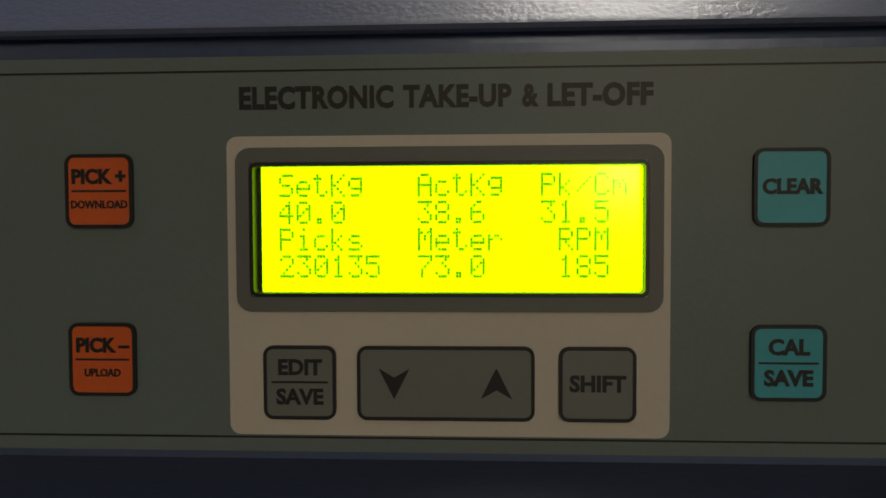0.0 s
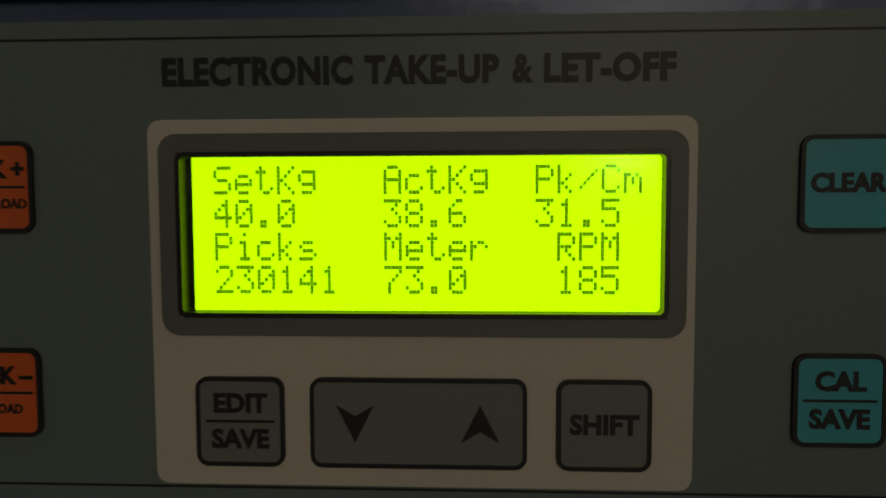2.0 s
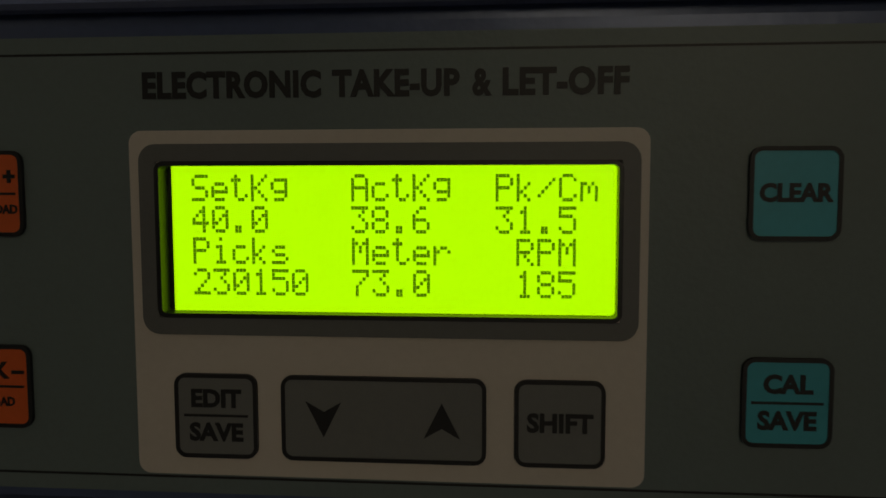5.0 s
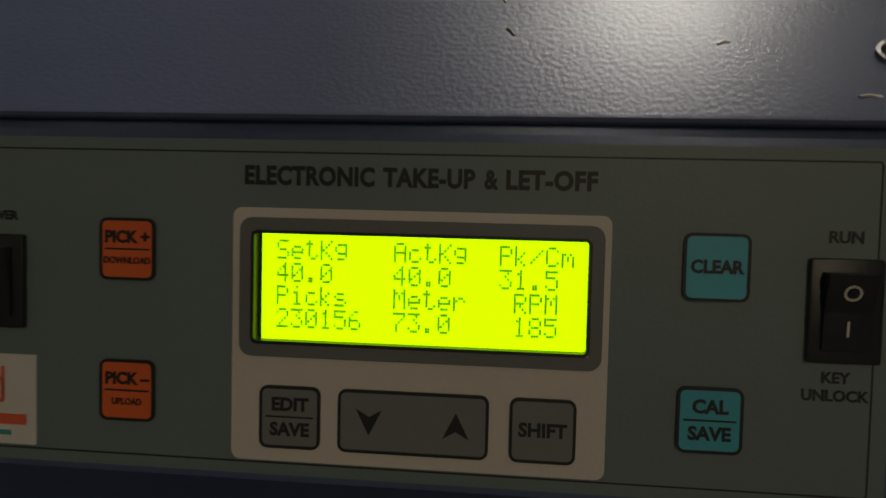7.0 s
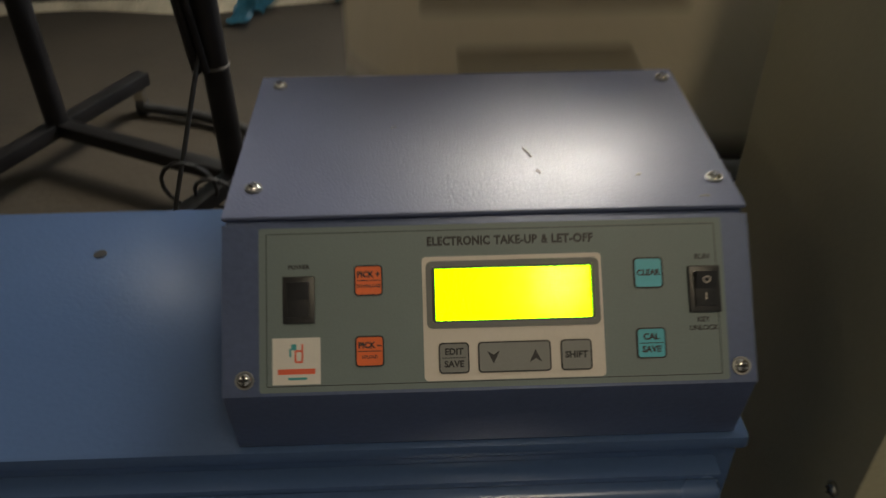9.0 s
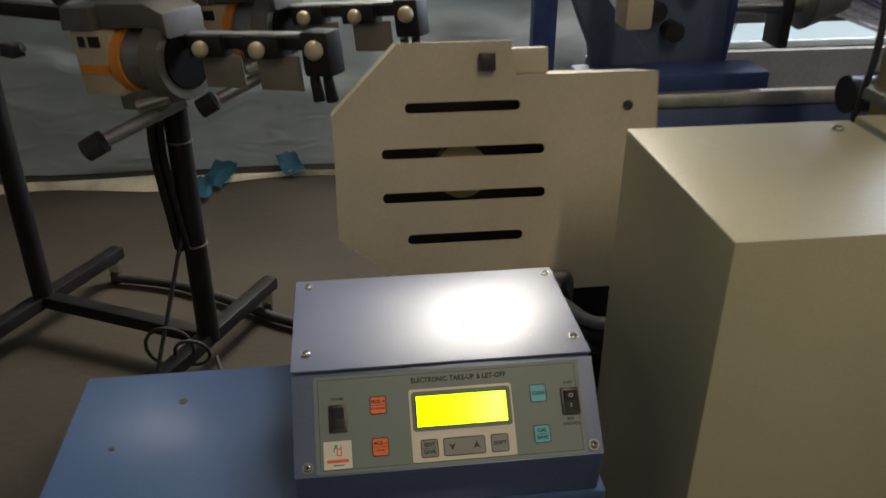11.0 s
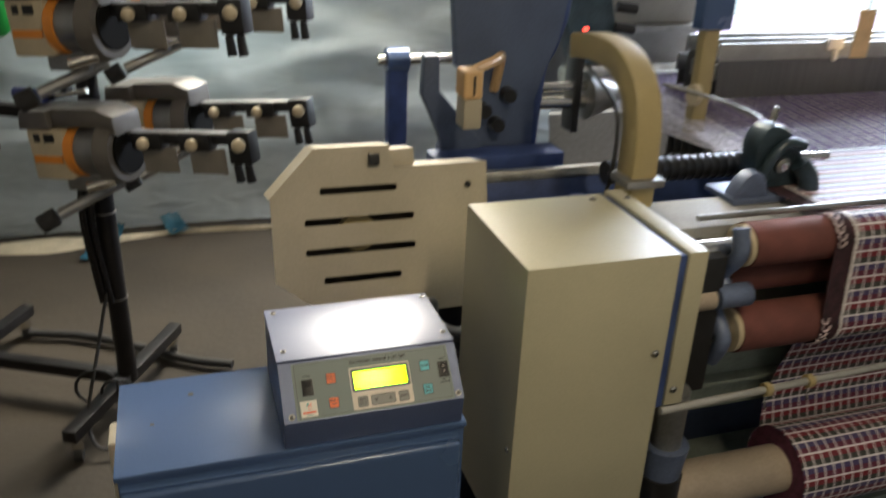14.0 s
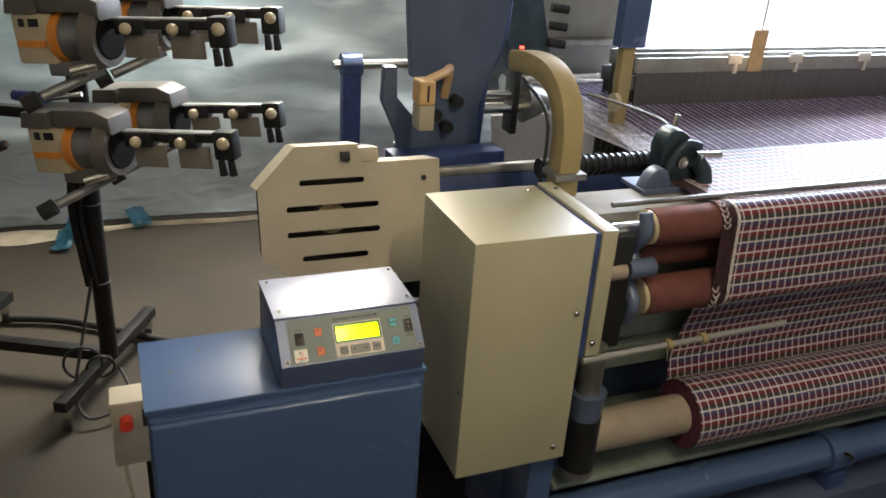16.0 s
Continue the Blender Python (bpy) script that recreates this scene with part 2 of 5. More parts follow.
def cloth_material():
    """Woven check: pale lines every 21 to 25 mm, red, black-green, navy and wine bands, fine thread relief."""
    m, t, b = nodes_of("red_navy_check_cloth")
    uv = t.nodes.new("ShaderNodeUVMap")
    uv.uv_map = "UVMap"
    sep = t.nodes.new("ShaderNodeSeparateXYZ")
    t.links.new(uv.outputs[0], sep.inputs[0])

    def math_node(op, a, v=None, w=None):
        n = t.nodes.new("ShaderNodeMath")
        n.operation = op
        t.links.new(a, n.inputs[0])
        for k, s in ((1, v), (2, w)):
            if s is None:
                continue
            if isinstance(s, (int, float)):
                n.inputs[k].default_value = s
            else:
                t.links.new(s, n.inputs[k])
        return n.outputs[0]

    def stripes(axis, period, half):
        f = math_node("FRACT", math_node("DIVIDE", sep.outputs[axis], period))
        return math_node("LESS_THAN", math_node("ABSOLUTE", math_node("SUBTRACT", f, 0.5)), half)

    def blend(fac, low, high):
        n = t.nodes.new("ShaderNodeMix")
        n.data_type = "RGBA"
        t.links.new(fac, n.inputs[0])
        for k, v in ((6, low), (7, high)):
            if isinstance(v, tuple):
                n.inputs[k].default_value = v
            else:
                t.links.new(v, n.inputs[k])
        return n.outputs[2]

    # weft bands: red over black-green, then navy over wine, a pale line between each pair
    step = math_node("FRACT", math_node("DIVIDE", sep.outputs[1], 0.025))
    pair = math_node("GREATER_THAN", math_node("FRACT", math_node("ADD", math_node("DIVIDE", sep.outputs[1], 0.050), 0.25)), 0.5)
    low = math_node("GREATER_THAN", math_node("FRACT", math_node("ADD", step, 0.5)), 0.5)
    warm = blend(low, (0.15, 0.010, 0.020, 1), (0.030, 0.034, 0.030, 1))
    cold = blend(low, (0.050, 0.038, 0.115, 1), (0.10, 0.012, 0.035, 1))
    field = blend(pair, warm, cold)
    field = blend(math_node("MULTIPLY", stripes(1, 0.025, 0.08), 0.85), field, (0.70, 0.67, 0.70, 1))
    field = blend(math_node("MULTIPLY", stripes(0, 0.0212, 0.075), 0.8), field, (0.74, 0.70, 0.71, 1))
    t.links.new(field, b.inputs["Base Color"])
    b.inputs["Roughness"].default_value = 0.55
    b.inputs["Specular IOR Level"].default_value = 0.3
    b.inputs["Sheen Weight"].default_value = 0.08
    w = t.nodes.new("ShaderNodeTexWave")
    w.inputs["Scale"].default_value = 320
    t.links.new(uv.outputs[0], w.inputs["Vector"])
    bn = t.nodes.new("ShaderNodeBump")
    bn.inputs["Strength"].default_value, bn.inputs["Distance"].default_value = 0.3, 0.001
    t.links.new(w.outputs["Fac"], bn.inputs["Height"])
    t.links.new(bn.outputs[0], b.inputs["Normal"])
    return m


FLOOR, TARP, CLOTH = floor_material(), tarp_material(), cloth_material()


# ---------------------------------------------------------------- mesh helpers
def box(bm, x0, x1, y0, y1, z0, z1, bevel=0.0, seg=2, m=None):
    r = bmesh.ops.create_cube(bm, size=1)
    vs = r["verts"]
    for v in vs:
        v.co = Vector((x0 + (v.co.x + 0.5) * (x1 - x0), y0 + (v.co.y + 0.5) * (y1 - y0), z0 + (v.co.z + 0.5) * (z1 - z0)))
    if bevel:
        es = list({e for v in vs for e in v.link_edges})
        r = bmesh.ops.bevel(bm, geom=es, offset=bevel, segments=seg, affect="EDGES", profile=0.6)
        vs = list({v for f in r["faces"] for v in f.verts} | {v for v in vs if v.is_valid})
    if m:
        bmesh.ops.transform(bm, matrix=m, verts=vs)
    return bm


def cyl(bm, p, q, r0, r1=None, seg=24, cap=True):
    """A round bar from p to q."""
    p, q = Vector(p), Vector(q)
    d = q - p
    m = Matrix.Translation((p + q) / 2) @ d.to_track_quat("Z", "Y").to_matrix().to_4x4()
    bmesh.ops.create_cone(bm, cap_ends=cap, segments=seg, radius1=r0, radius2=r0 if r1 is None else r1, depth=d.length, matrix=m)
    return bm


def ball(bm, c, r, sx=1, sy=1, sz=1, u=16, v=10):
    bmesh.ops.create_uvsphere(bm, u_segments=u, v_segments=v, radius=r, matrix=Matrix.Translation(c) @ Matrix.Diagonal((sx, sy, sz, 1)))
    return bm


def prism(bm, pts, axis, a, b, bevel=0.0):
    """A polygon pushed along an axis from a to b; pts are the two other coordinates in order."""
    def place(p, h):
        return {"x": (h, p[0], p[1]), "y": (p[0], h, p[1]), "z": (p[0], p[1], h)}[axis]
    lo = [bm.verts.new(place(p, a)) for p in pts]
    hi = [bm.verts.new(place(p, b)) for p in pts]
    n = len(pts)
    fs = [bm.faces.new(lo), bm.faces.new(hi[::-1])]
    fs += [bm.faces.new((lo[i], hi[i], hi[(i + 1) % n], lo[(i + 1) % n])) for i in range(n)]
    bmesh.ops.recalc_face_normals(bm, faces=fs)
    if bevel:
        es = list({e for f in fs for e in f.edges})
        bmesh.ops.bevel(bm, geom=es, offset=bevel, segments=2, affect="EDGES", profile=0.6)
    return bm


def tube(bm, pts, r, seg=10, flat=1.0):
    """A bent round bar or cable through pts."""
    pts = [Vector(p) for p in pts]
    rings = []
    side = None
    for i, p in enumerate(pts):
        d = (pts[min(i + 1, len(pts) - 1)] - pts[max(i - 1, 0)]).normalized()
        if side is None:
            side = d.orthogonal().normalized()
        side = (side - d * side.dot(d)).normalized()
        up = d.cross(side)
        rings.append([bm.verts.new(p + r * (math.cos(k * 2 * math.pi / seg) * side + flat * math.sin(k * 2 * math.pi / seg) * up)) for k in range(seg)])
    for a, b in zip(rings, rings[1:]):
        for k in range(seg):
            bm.faces.new((a[k], a[(k + 1) % seg], b[(k + 1) % seg], b[k]))
    bm.faces.new(rings[0][::-1])
    bm.faces.new(rings[-1])
    return bm


def arc(pts, n=6):
    """A smooth line through pts."""
    pts = [Vector(p) for p in pts]
    out = []
    for i in range(len(pts) - 1):
        p0, p1, p2, p3 = pts[max(i - 1, 0)], pts[i], pts[i + 1], pts[min(i + 2, len(pts) - 1)]
        for k in range(n):
            s = k / n
            out.append(0.5 * (2 * p1 + (p2 - p0) * s + (2 * p0 - 5 * p1 + 4 * p2 - p3) * s * s + (3 * p1 - p0 - 3 * p2 + p3) * s ** 3))
    return out + [pts[-1]]


def rounded(w, h, r, n=5, cx=0.0, cy=0.0):
    """The outline of a rounded rectangle."""
    out = []
    for sx, sy, a in ((1, 1, 0), (-1, 1, 90), (-1, -1, 180), (1, -1, 270)):
        for k in range(n + 1):
            t = radians(a + 90 * k / n)
            out.append((cx + sx * (w / 2 - r) + r * math.cos(t), cy + sy * (h / 2 - r) + r * math.sin(t)))
    return out


def finish(name, bm, material, smooth=38):
    me = bpy.data.meshes.new(name)
    if not any(f.calc_area() < 0 for f in bm.faces):
        bm.normal_update()
    bm.to_mesh(me)
    bm.free()
    me.materials.append(material)
    if smooth:
        me.polygons.foreach_set("use_smooth", [True] * len(me.polygons))
        me.set_sharp_from_angle(angle=radians(smooth))
    return me


def part(name, bm, material, parent=None, label="", m=None, smooth=38):
    if m is not None:
        bmesh.ops.transform(bm, matrix=m, verts=bm.verts)
    ob = new(name, finish(name, bm, material, smooth))
    if parent:
        ob.parent = parent
    return tagged(ob, label) if label else ob


def thing(name, label, category, m=None, group="", kind=""):
    ob = new(name)
    ob.empty_display_size = 0.05
    if m is not None:
        ob.matrix_world = m
    return tagged(ob, label, category, group, kind)


def letters(name, text, size, material, parent, m, thick=0.0002, wide=1.0, bold=0.0, gap=1.0, fit=0.0):
    """Raised print, centred on m; it lies in m's xy plane and faces +z."""
    c = bpy.data.curves.new(name, "FONT")
    c.body, c.size, c.extrude, c.align_x, c.align_y, c.offset = text, size, thick, "CENTER", "CENTER", bold
    c.space_character = gap
    c.resolution_u = 3
    tmp = new(name, c)
    me = bpy.data.meshes.new_from_object(tmp.evaluated_get(bpy.context.evaluated_depsgraph_get()))
    bpy.data.objects.remove(tmp)
    if fit:
        xs = [v.co.x for v in me.vertices]
        wide = fit / (max(xs) - min(xs))
    me.transform(m @ Matrix.Diagonal((wide, 1, 1, 1)))
    me.materials.clear()
    me.materials.append(material)
    ob = new(name, me)
    ob.parent = parent
    return ob


def shell(name, label, x0, x1, y0, y1, z0, z1, material):
    ob = part(name, box(bmesh.new(), x0, x1, y0, y1, z0, z1), material, None, label, smooth=0)
    return tagged(ob, label, "", "", "structure")


# ---------------------------------------------------------------- the hall
floor = shell("floor", "dusty brown concrete floor with greenish stains", -4.2, 6.2, -4.2, 4.2, -0.12, 0.0, FLOOR)
shell("ceiling", "plain grey hall ceiling", -4.2, 6.2, -4.2, 4.2, 3.7, 3.8, CEILING_PAINT)
shell("wall_south", "grimy plastered hall wall", -4.2, 6.2, -4.3, -4.2, 0, 3.7, PLASTER)
shell("wall_west", "grimy plastered hall wall", -4.3, -4.2, -4.2, 4.2, 0, 3.7, PLASTER)
shell("wall_east", "grimy plastered hall wall", 6.2, 6.3, -4.2, 4.2, 0, 3.7, PLASTER)
bm = bmesh.new()
for x0, x1, z0, z1 in ((-4.2, -1.8, 0, 3.7), (-1.8, -0.6, 0, 2.45), (-0.6, 0.2, 0, 0.8), (-0.6, 0.2, 1.75, 2.45),
                       (-1.8, 0.2, 3.05, 3.7), (-1.25, -0.45, 2.45, 3.05), (0.05, 0.2, 2.45, 3.05), (0.2, 1.55, 0, 2.05), (0.2, 0.28, 2.05, 3.4), (0.2, 1.55, 3.4, 3.7), (1.55, 5.6, 0, 0.3), (1.55, 5.6, 3.5, 3.7), (5.6, 6.2, 0, 3.7)):
    box(bm, x0, x1, 3.05, 3.2, z0, z1)
wall_north = tagged(part("wall_north", bm, PLASTER, smooth=0), "grimy plastered wall with bright windows", "", "", "structure")


def window(name, x0, x1, z0, z1, cols, bars):
    w = tagged(part(name, box(bmesh.new(), x0, x1, 3.16, 3.19, z0, z1), {"window_3": BEHIND_TARP, "window_4": HIGH_SKY, "window_5": HIGH_SKY}.get(name, DAYLIGHT), smooth=0), "bright window full of daylight", "window", "", "structure")
    for k in range(cols + 1):
        x = x0 + 0.02 + (x1 - x0 - 0.04) * k / cols
        part("frame_post", box(bmesh.new(), x - 0.02, x + 0.02, 3.09, 3.14, z0, z1, 0.004), PALE_PAINT, w)
    for k in range(bars + 1):
        z = z0 + 0.02 + (z1 - z0 - 0.04) * k / bars
        part("frame_bar", box(bmesh.new(), x0, x1, 3.095, 3.135, z - 0.015, z + 0.015, 0.004), PALE_PAINT, w)


window("window_3", -0.6, 0.2, 0.8, 1.75, 2, 2)
window("window_4", -0.45, 0.05, 2.45, 3.05, 1, 1)
window("window_5", -1.8, -1.25, 2.45, 3.05, 1, 1)
window("window_1", 0.28, 1.55, 2.05, 3.4, 2, 1)
# window_2 is a glowing pane put in for daylit sheeting behind the healds
window("window_2", 1.55, 5.6, 0.3, 3.5, 1, 1)


def tube_light(x, y):
    t = thing("ceiling_tube_light", "hanging fluorescent tube light on a white batten", "lamp", pose(x, y, 0), "tube lights")
    part("batten", box(bmesh.new(), -0.03, 0.03, -0.52, 0.52, 2.47, 2.52, 0.006), PALE_PAINT, t)
    part("tube", cyl(bmesh.new(), (0, -0.5, 2.45), (0, 0.5, 2.45), 0.013), TUBE_GLOW, t, "glowing white tube")
    for k in (-0.42, 0.42):
        part("hanger", cyl(bmesh.new(), (0, k, 2.51), (0, k, 3.7), 0.004, seg=8), DULL_STEEL, t, "thin hanging wire")


for lx, ly in TUBES:
    tube_light(lx, ly)


def tarpaulin():
    """A hung sheet with folds, its foot trailing on the floor."""
    bm = bmesh.new()
    nx, nz = 150, 46
    grid = []
    for j in range(nz + 1):
        row = []
        for i in range(nx + 1):
            x, z = -3.9 + 5.45 * i / nx, 2.35 * j / nz
            w = 0.045 * noise.noise((x * 1.2, z * 4.2, 1.0)) + 0.030 * noise.noise((x * 3, z * 12, 4.0)) + 0.012 * noise.noise((x * 14, z * 20, 7.0))
            sag = 0.10 * max(0.0, 1 - z / 0.35) ** 2
            row.append(bm.verts.new((x, 2.72 + w - sag, z + 0.004)))
        grid.append(row)
    for j in range(nz):
        for i in range(nx):
            if grid[j][i].co.x > 0.2 and grid[j][i].co.z > 1.65:
                continue
            bm.faces.new((grid[j][i], grid[j][i + 1], grid[j + 1][i + 1], grid[j + 1][i]))
    bmesh.ops.delete(bm, geom=[v for v in bm.verts if not v.link_faces], context="VERTS")
    ob = part("tarpaulin", bm, TARP, None, "", smooth=80)
    tagged(ob, "crinkled pale blue-white tarpaulin hung along the wall", "tarpaulin")


tarpaulin()

# ---------------------------------------------------------------- control box
SLOPE = 43.8
PANEL = pose(0, 0, 0.84) @ pose(0, 0, 0, -SLOPE) @ pose(0, 0, 0, 90)   # local x right, y up the slope, z out of the panel


def flat(bm, pts, z0, z1):
    return prism(bm, pts, "z", z0, z1)


def pierced(outer, inner, z0, z1):
    """A flat plate with one opening."""
    bm = bmesh.new()
    es = []
    for ring in (outer, inner):
        vs = [bm.verts.new((*p, z0)) for p in ring]
        es += [bm.edges.new((vs[i], vs[(i + 1) % len(vs)])) for i in range(len(vs))]
    fs = [g for g in bmesh.ops.triangle_fill(bm, edges=es, use_beauty=True)["geom"] if isinstance(g, bmesh.types.BMFace)]
    r = bmesh.ops.extrude_face_region(bm, geom=fs)
    for v in r["geom"]:
        if isinstance(v, bmesh.types.BMVert):
            v.co.z = z1
    bmesh.ops.recalc_face_normals(bm, faces=bm.faces[:])
    return bm


def rim(bm, w, h, r, width, z0, z1, cx, cy):
    """A raised outline of a rounded rectangle."""
    a, b = rounded(w, h, r, 5, cx, cy), rounded(w - 2 * width, h - 2 * width, max(r - width, 0.0002), 5, cx, cy)
    n = len(a)
    va = [[bm.verts.new((*p, z)) for p in ring] for ring, z in ((a, z0), (a, z1), (b, z1), (b, z0))]
    for q, s in ((0, 1), (1, 2), (2, 3)):
        for i in range(n):
            bm.faces.new((va[q][i], va[q][(i + 1) % n], va[s][(i + 1) % n], va[s][i]))
    return bm


def screw(parent, m, r=0.0038):
    bm = ball(bmesh.new(), (0, 0, 0), r, 1, 1, 0.55, 14, 8)
    s = part("screw", bm, STEEL, parent, "bright cross-head screw", m)
    bm = box(bmesh.new(), -r * 0.6, r * 0.6, -0.0006, 0.0006, r * 0.42, r * 0.59)
    box(bm, -0.0006, 0.0006, -r * 0.6, r * 0.6, r * 0.42, r * 0.59)
    part("cross_slot", bm, BLACK_PRINT, s, "", m)
    bm = cyl(bmesh.new(), (0, 0, -0.001), (0, 0, 0.0004), r * 1.2, seg=18)
    part("washer", bm, DULL_STEEL, s, "", m)


def panel_at(u, v, h=0.0, turn=0.0):
    return PANEL @ pose(u, v, h, 0, 0, turn)


FONT5 = {"S": "0F10100E01011E", "e": "00000E111F100E", "t": "081C0808080906", "K": "11121418141211", "g": "000F11110F010E",
         "A": "0E11111F111111", "c": "00000E1010110E", "P": "1E11111E101010", "k": "10101214181412", "/": "00010204081000",
         "C": "0E11101010110E", "m": "00001A15151111", "i": "04000C0404040E", "s": "00000E100E011E", "M": "111B1515111111",
         "r": "00001619101010", "R": "1E11111E141211", "0": "0E11131519110E", "1": "040C040404040E", "2": "0E11010204081F",
         "3": "1F02040201110E", "4": "02060A121F0202", "5": "1F101E0101110E", "6": "0608101E11110E", "8": "0E11110E11110E",
         "7": "1F010204080808", ".": "00000000000C0C", "9": "0E11110F01020C"}


def dot_place(col, row, i, j):
    """The upper left corner of one dot, on the panel."""
    return -0.0343 + col * 0.00355 + i * 0.00061, -0.0075 - row * 0.0055 - j * 0.00068


def lcd_row(parent, text, col, row):
    """One word of the display, dot by dot."""
    bm = bmesh.new()
    for k, ch in enumerate(text):
        code = FONT5[ch]
        for j in range(7):
            bits = int(code[2 * j:2 * j + 2], 16)
            for i in range(5):
                if bits >> (4 - i) & 1:
                    u, v = dot_place(col + k, row, i, j)
                    box(bm, u, u + 0.00056, v - 0.00064, v, -0.0023, -0.00225)
    part("display_word", bm, LCD_DOT, parent, "dark green dot-matrix characters", PANEL, 0)


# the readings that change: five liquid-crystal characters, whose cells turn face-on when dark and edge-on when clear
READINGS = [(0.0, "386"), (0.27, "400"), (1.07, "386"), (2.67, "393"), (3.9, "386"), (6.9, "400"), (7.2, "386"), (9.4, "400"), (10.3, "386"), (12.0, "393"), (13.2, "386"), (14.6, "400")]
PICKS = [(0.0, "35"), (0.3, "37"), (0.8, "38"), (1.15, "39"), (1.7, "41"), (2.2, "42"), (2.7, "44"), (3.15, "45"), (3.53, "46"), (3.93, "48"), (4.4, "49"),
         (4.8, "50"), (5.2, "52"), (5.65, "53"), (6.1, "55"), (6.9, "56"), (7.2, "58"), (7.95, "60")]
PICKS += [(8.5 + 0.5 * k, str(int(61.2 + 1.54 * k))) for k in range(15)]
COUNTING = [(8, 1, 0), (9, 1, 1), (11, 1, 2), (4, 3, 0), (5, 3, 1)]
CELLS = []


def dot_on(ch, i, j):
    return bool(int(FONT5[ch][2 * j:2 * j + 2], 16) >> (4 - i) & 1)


def key(parent, name, u, v, w, h, material, label):
    """A printed membrane key with a black outline, slightly domed."""
    bm = flat(bmesh.new(), rounded(w - 0.0008, h - 0.0008, 0.0016, 5, u, v), 0.0003, 0.0009)
    k = part(name, bm, material, parent, label, PANEL)
    part("outline", rim(bmesh.new(), w, h, 0.002, 0.0007, 0.0003, 0.0011, u, v), BLACK_PRINT, k, "black key outline", PANEL)
    return k


def stroke(parent, u, v, w, m=BLACK_PRINT):
    part("divider", box(bmesh.new(), u - w / 2, u + w / 2, v - 0.0002, v + 0.0002, 0.0009, 0.0011), m, parent, "", PANEL)


def rocker_switch(parent, u, v, marks=True):
    bm = box(bmesh.new(), u - 0.0078, u + 0.0078, v - 0.0115, v + 0.0115, 0.0, 0.0022, 0.0008)
    s = part("rocker_switch", bm, BLACK_PLASTIC, parent, "black rocker switch", PANEL)
    bm = prism(bmesh.new(), [(v - 0.0085, 0.0022), (v - 0.0085, 0.0032), (v, 0.0038), (v + 0.0085, 0.0068), (v + 0.0085, 0.0022)], "x", u - 0.0052, u + 0.0052, 0.0003)
    part("rocker", bm, BLACK_PLASTIC, s, "", PANEL)
    if not marks:
        return
    m = panel_at(u, v + 0.0042, 0.0056) @ pose(0, 0, 0, 19)
    letters("off_mark", "O", 0.0052, WHITE_PRINT, s, m)
    m = panel_at(u, v - 0.0038, 0.0036) @ pose(0, 0, 0, 4)
    letters("on_mark", "I", 0.005, WHITE_PRINT, s, m)


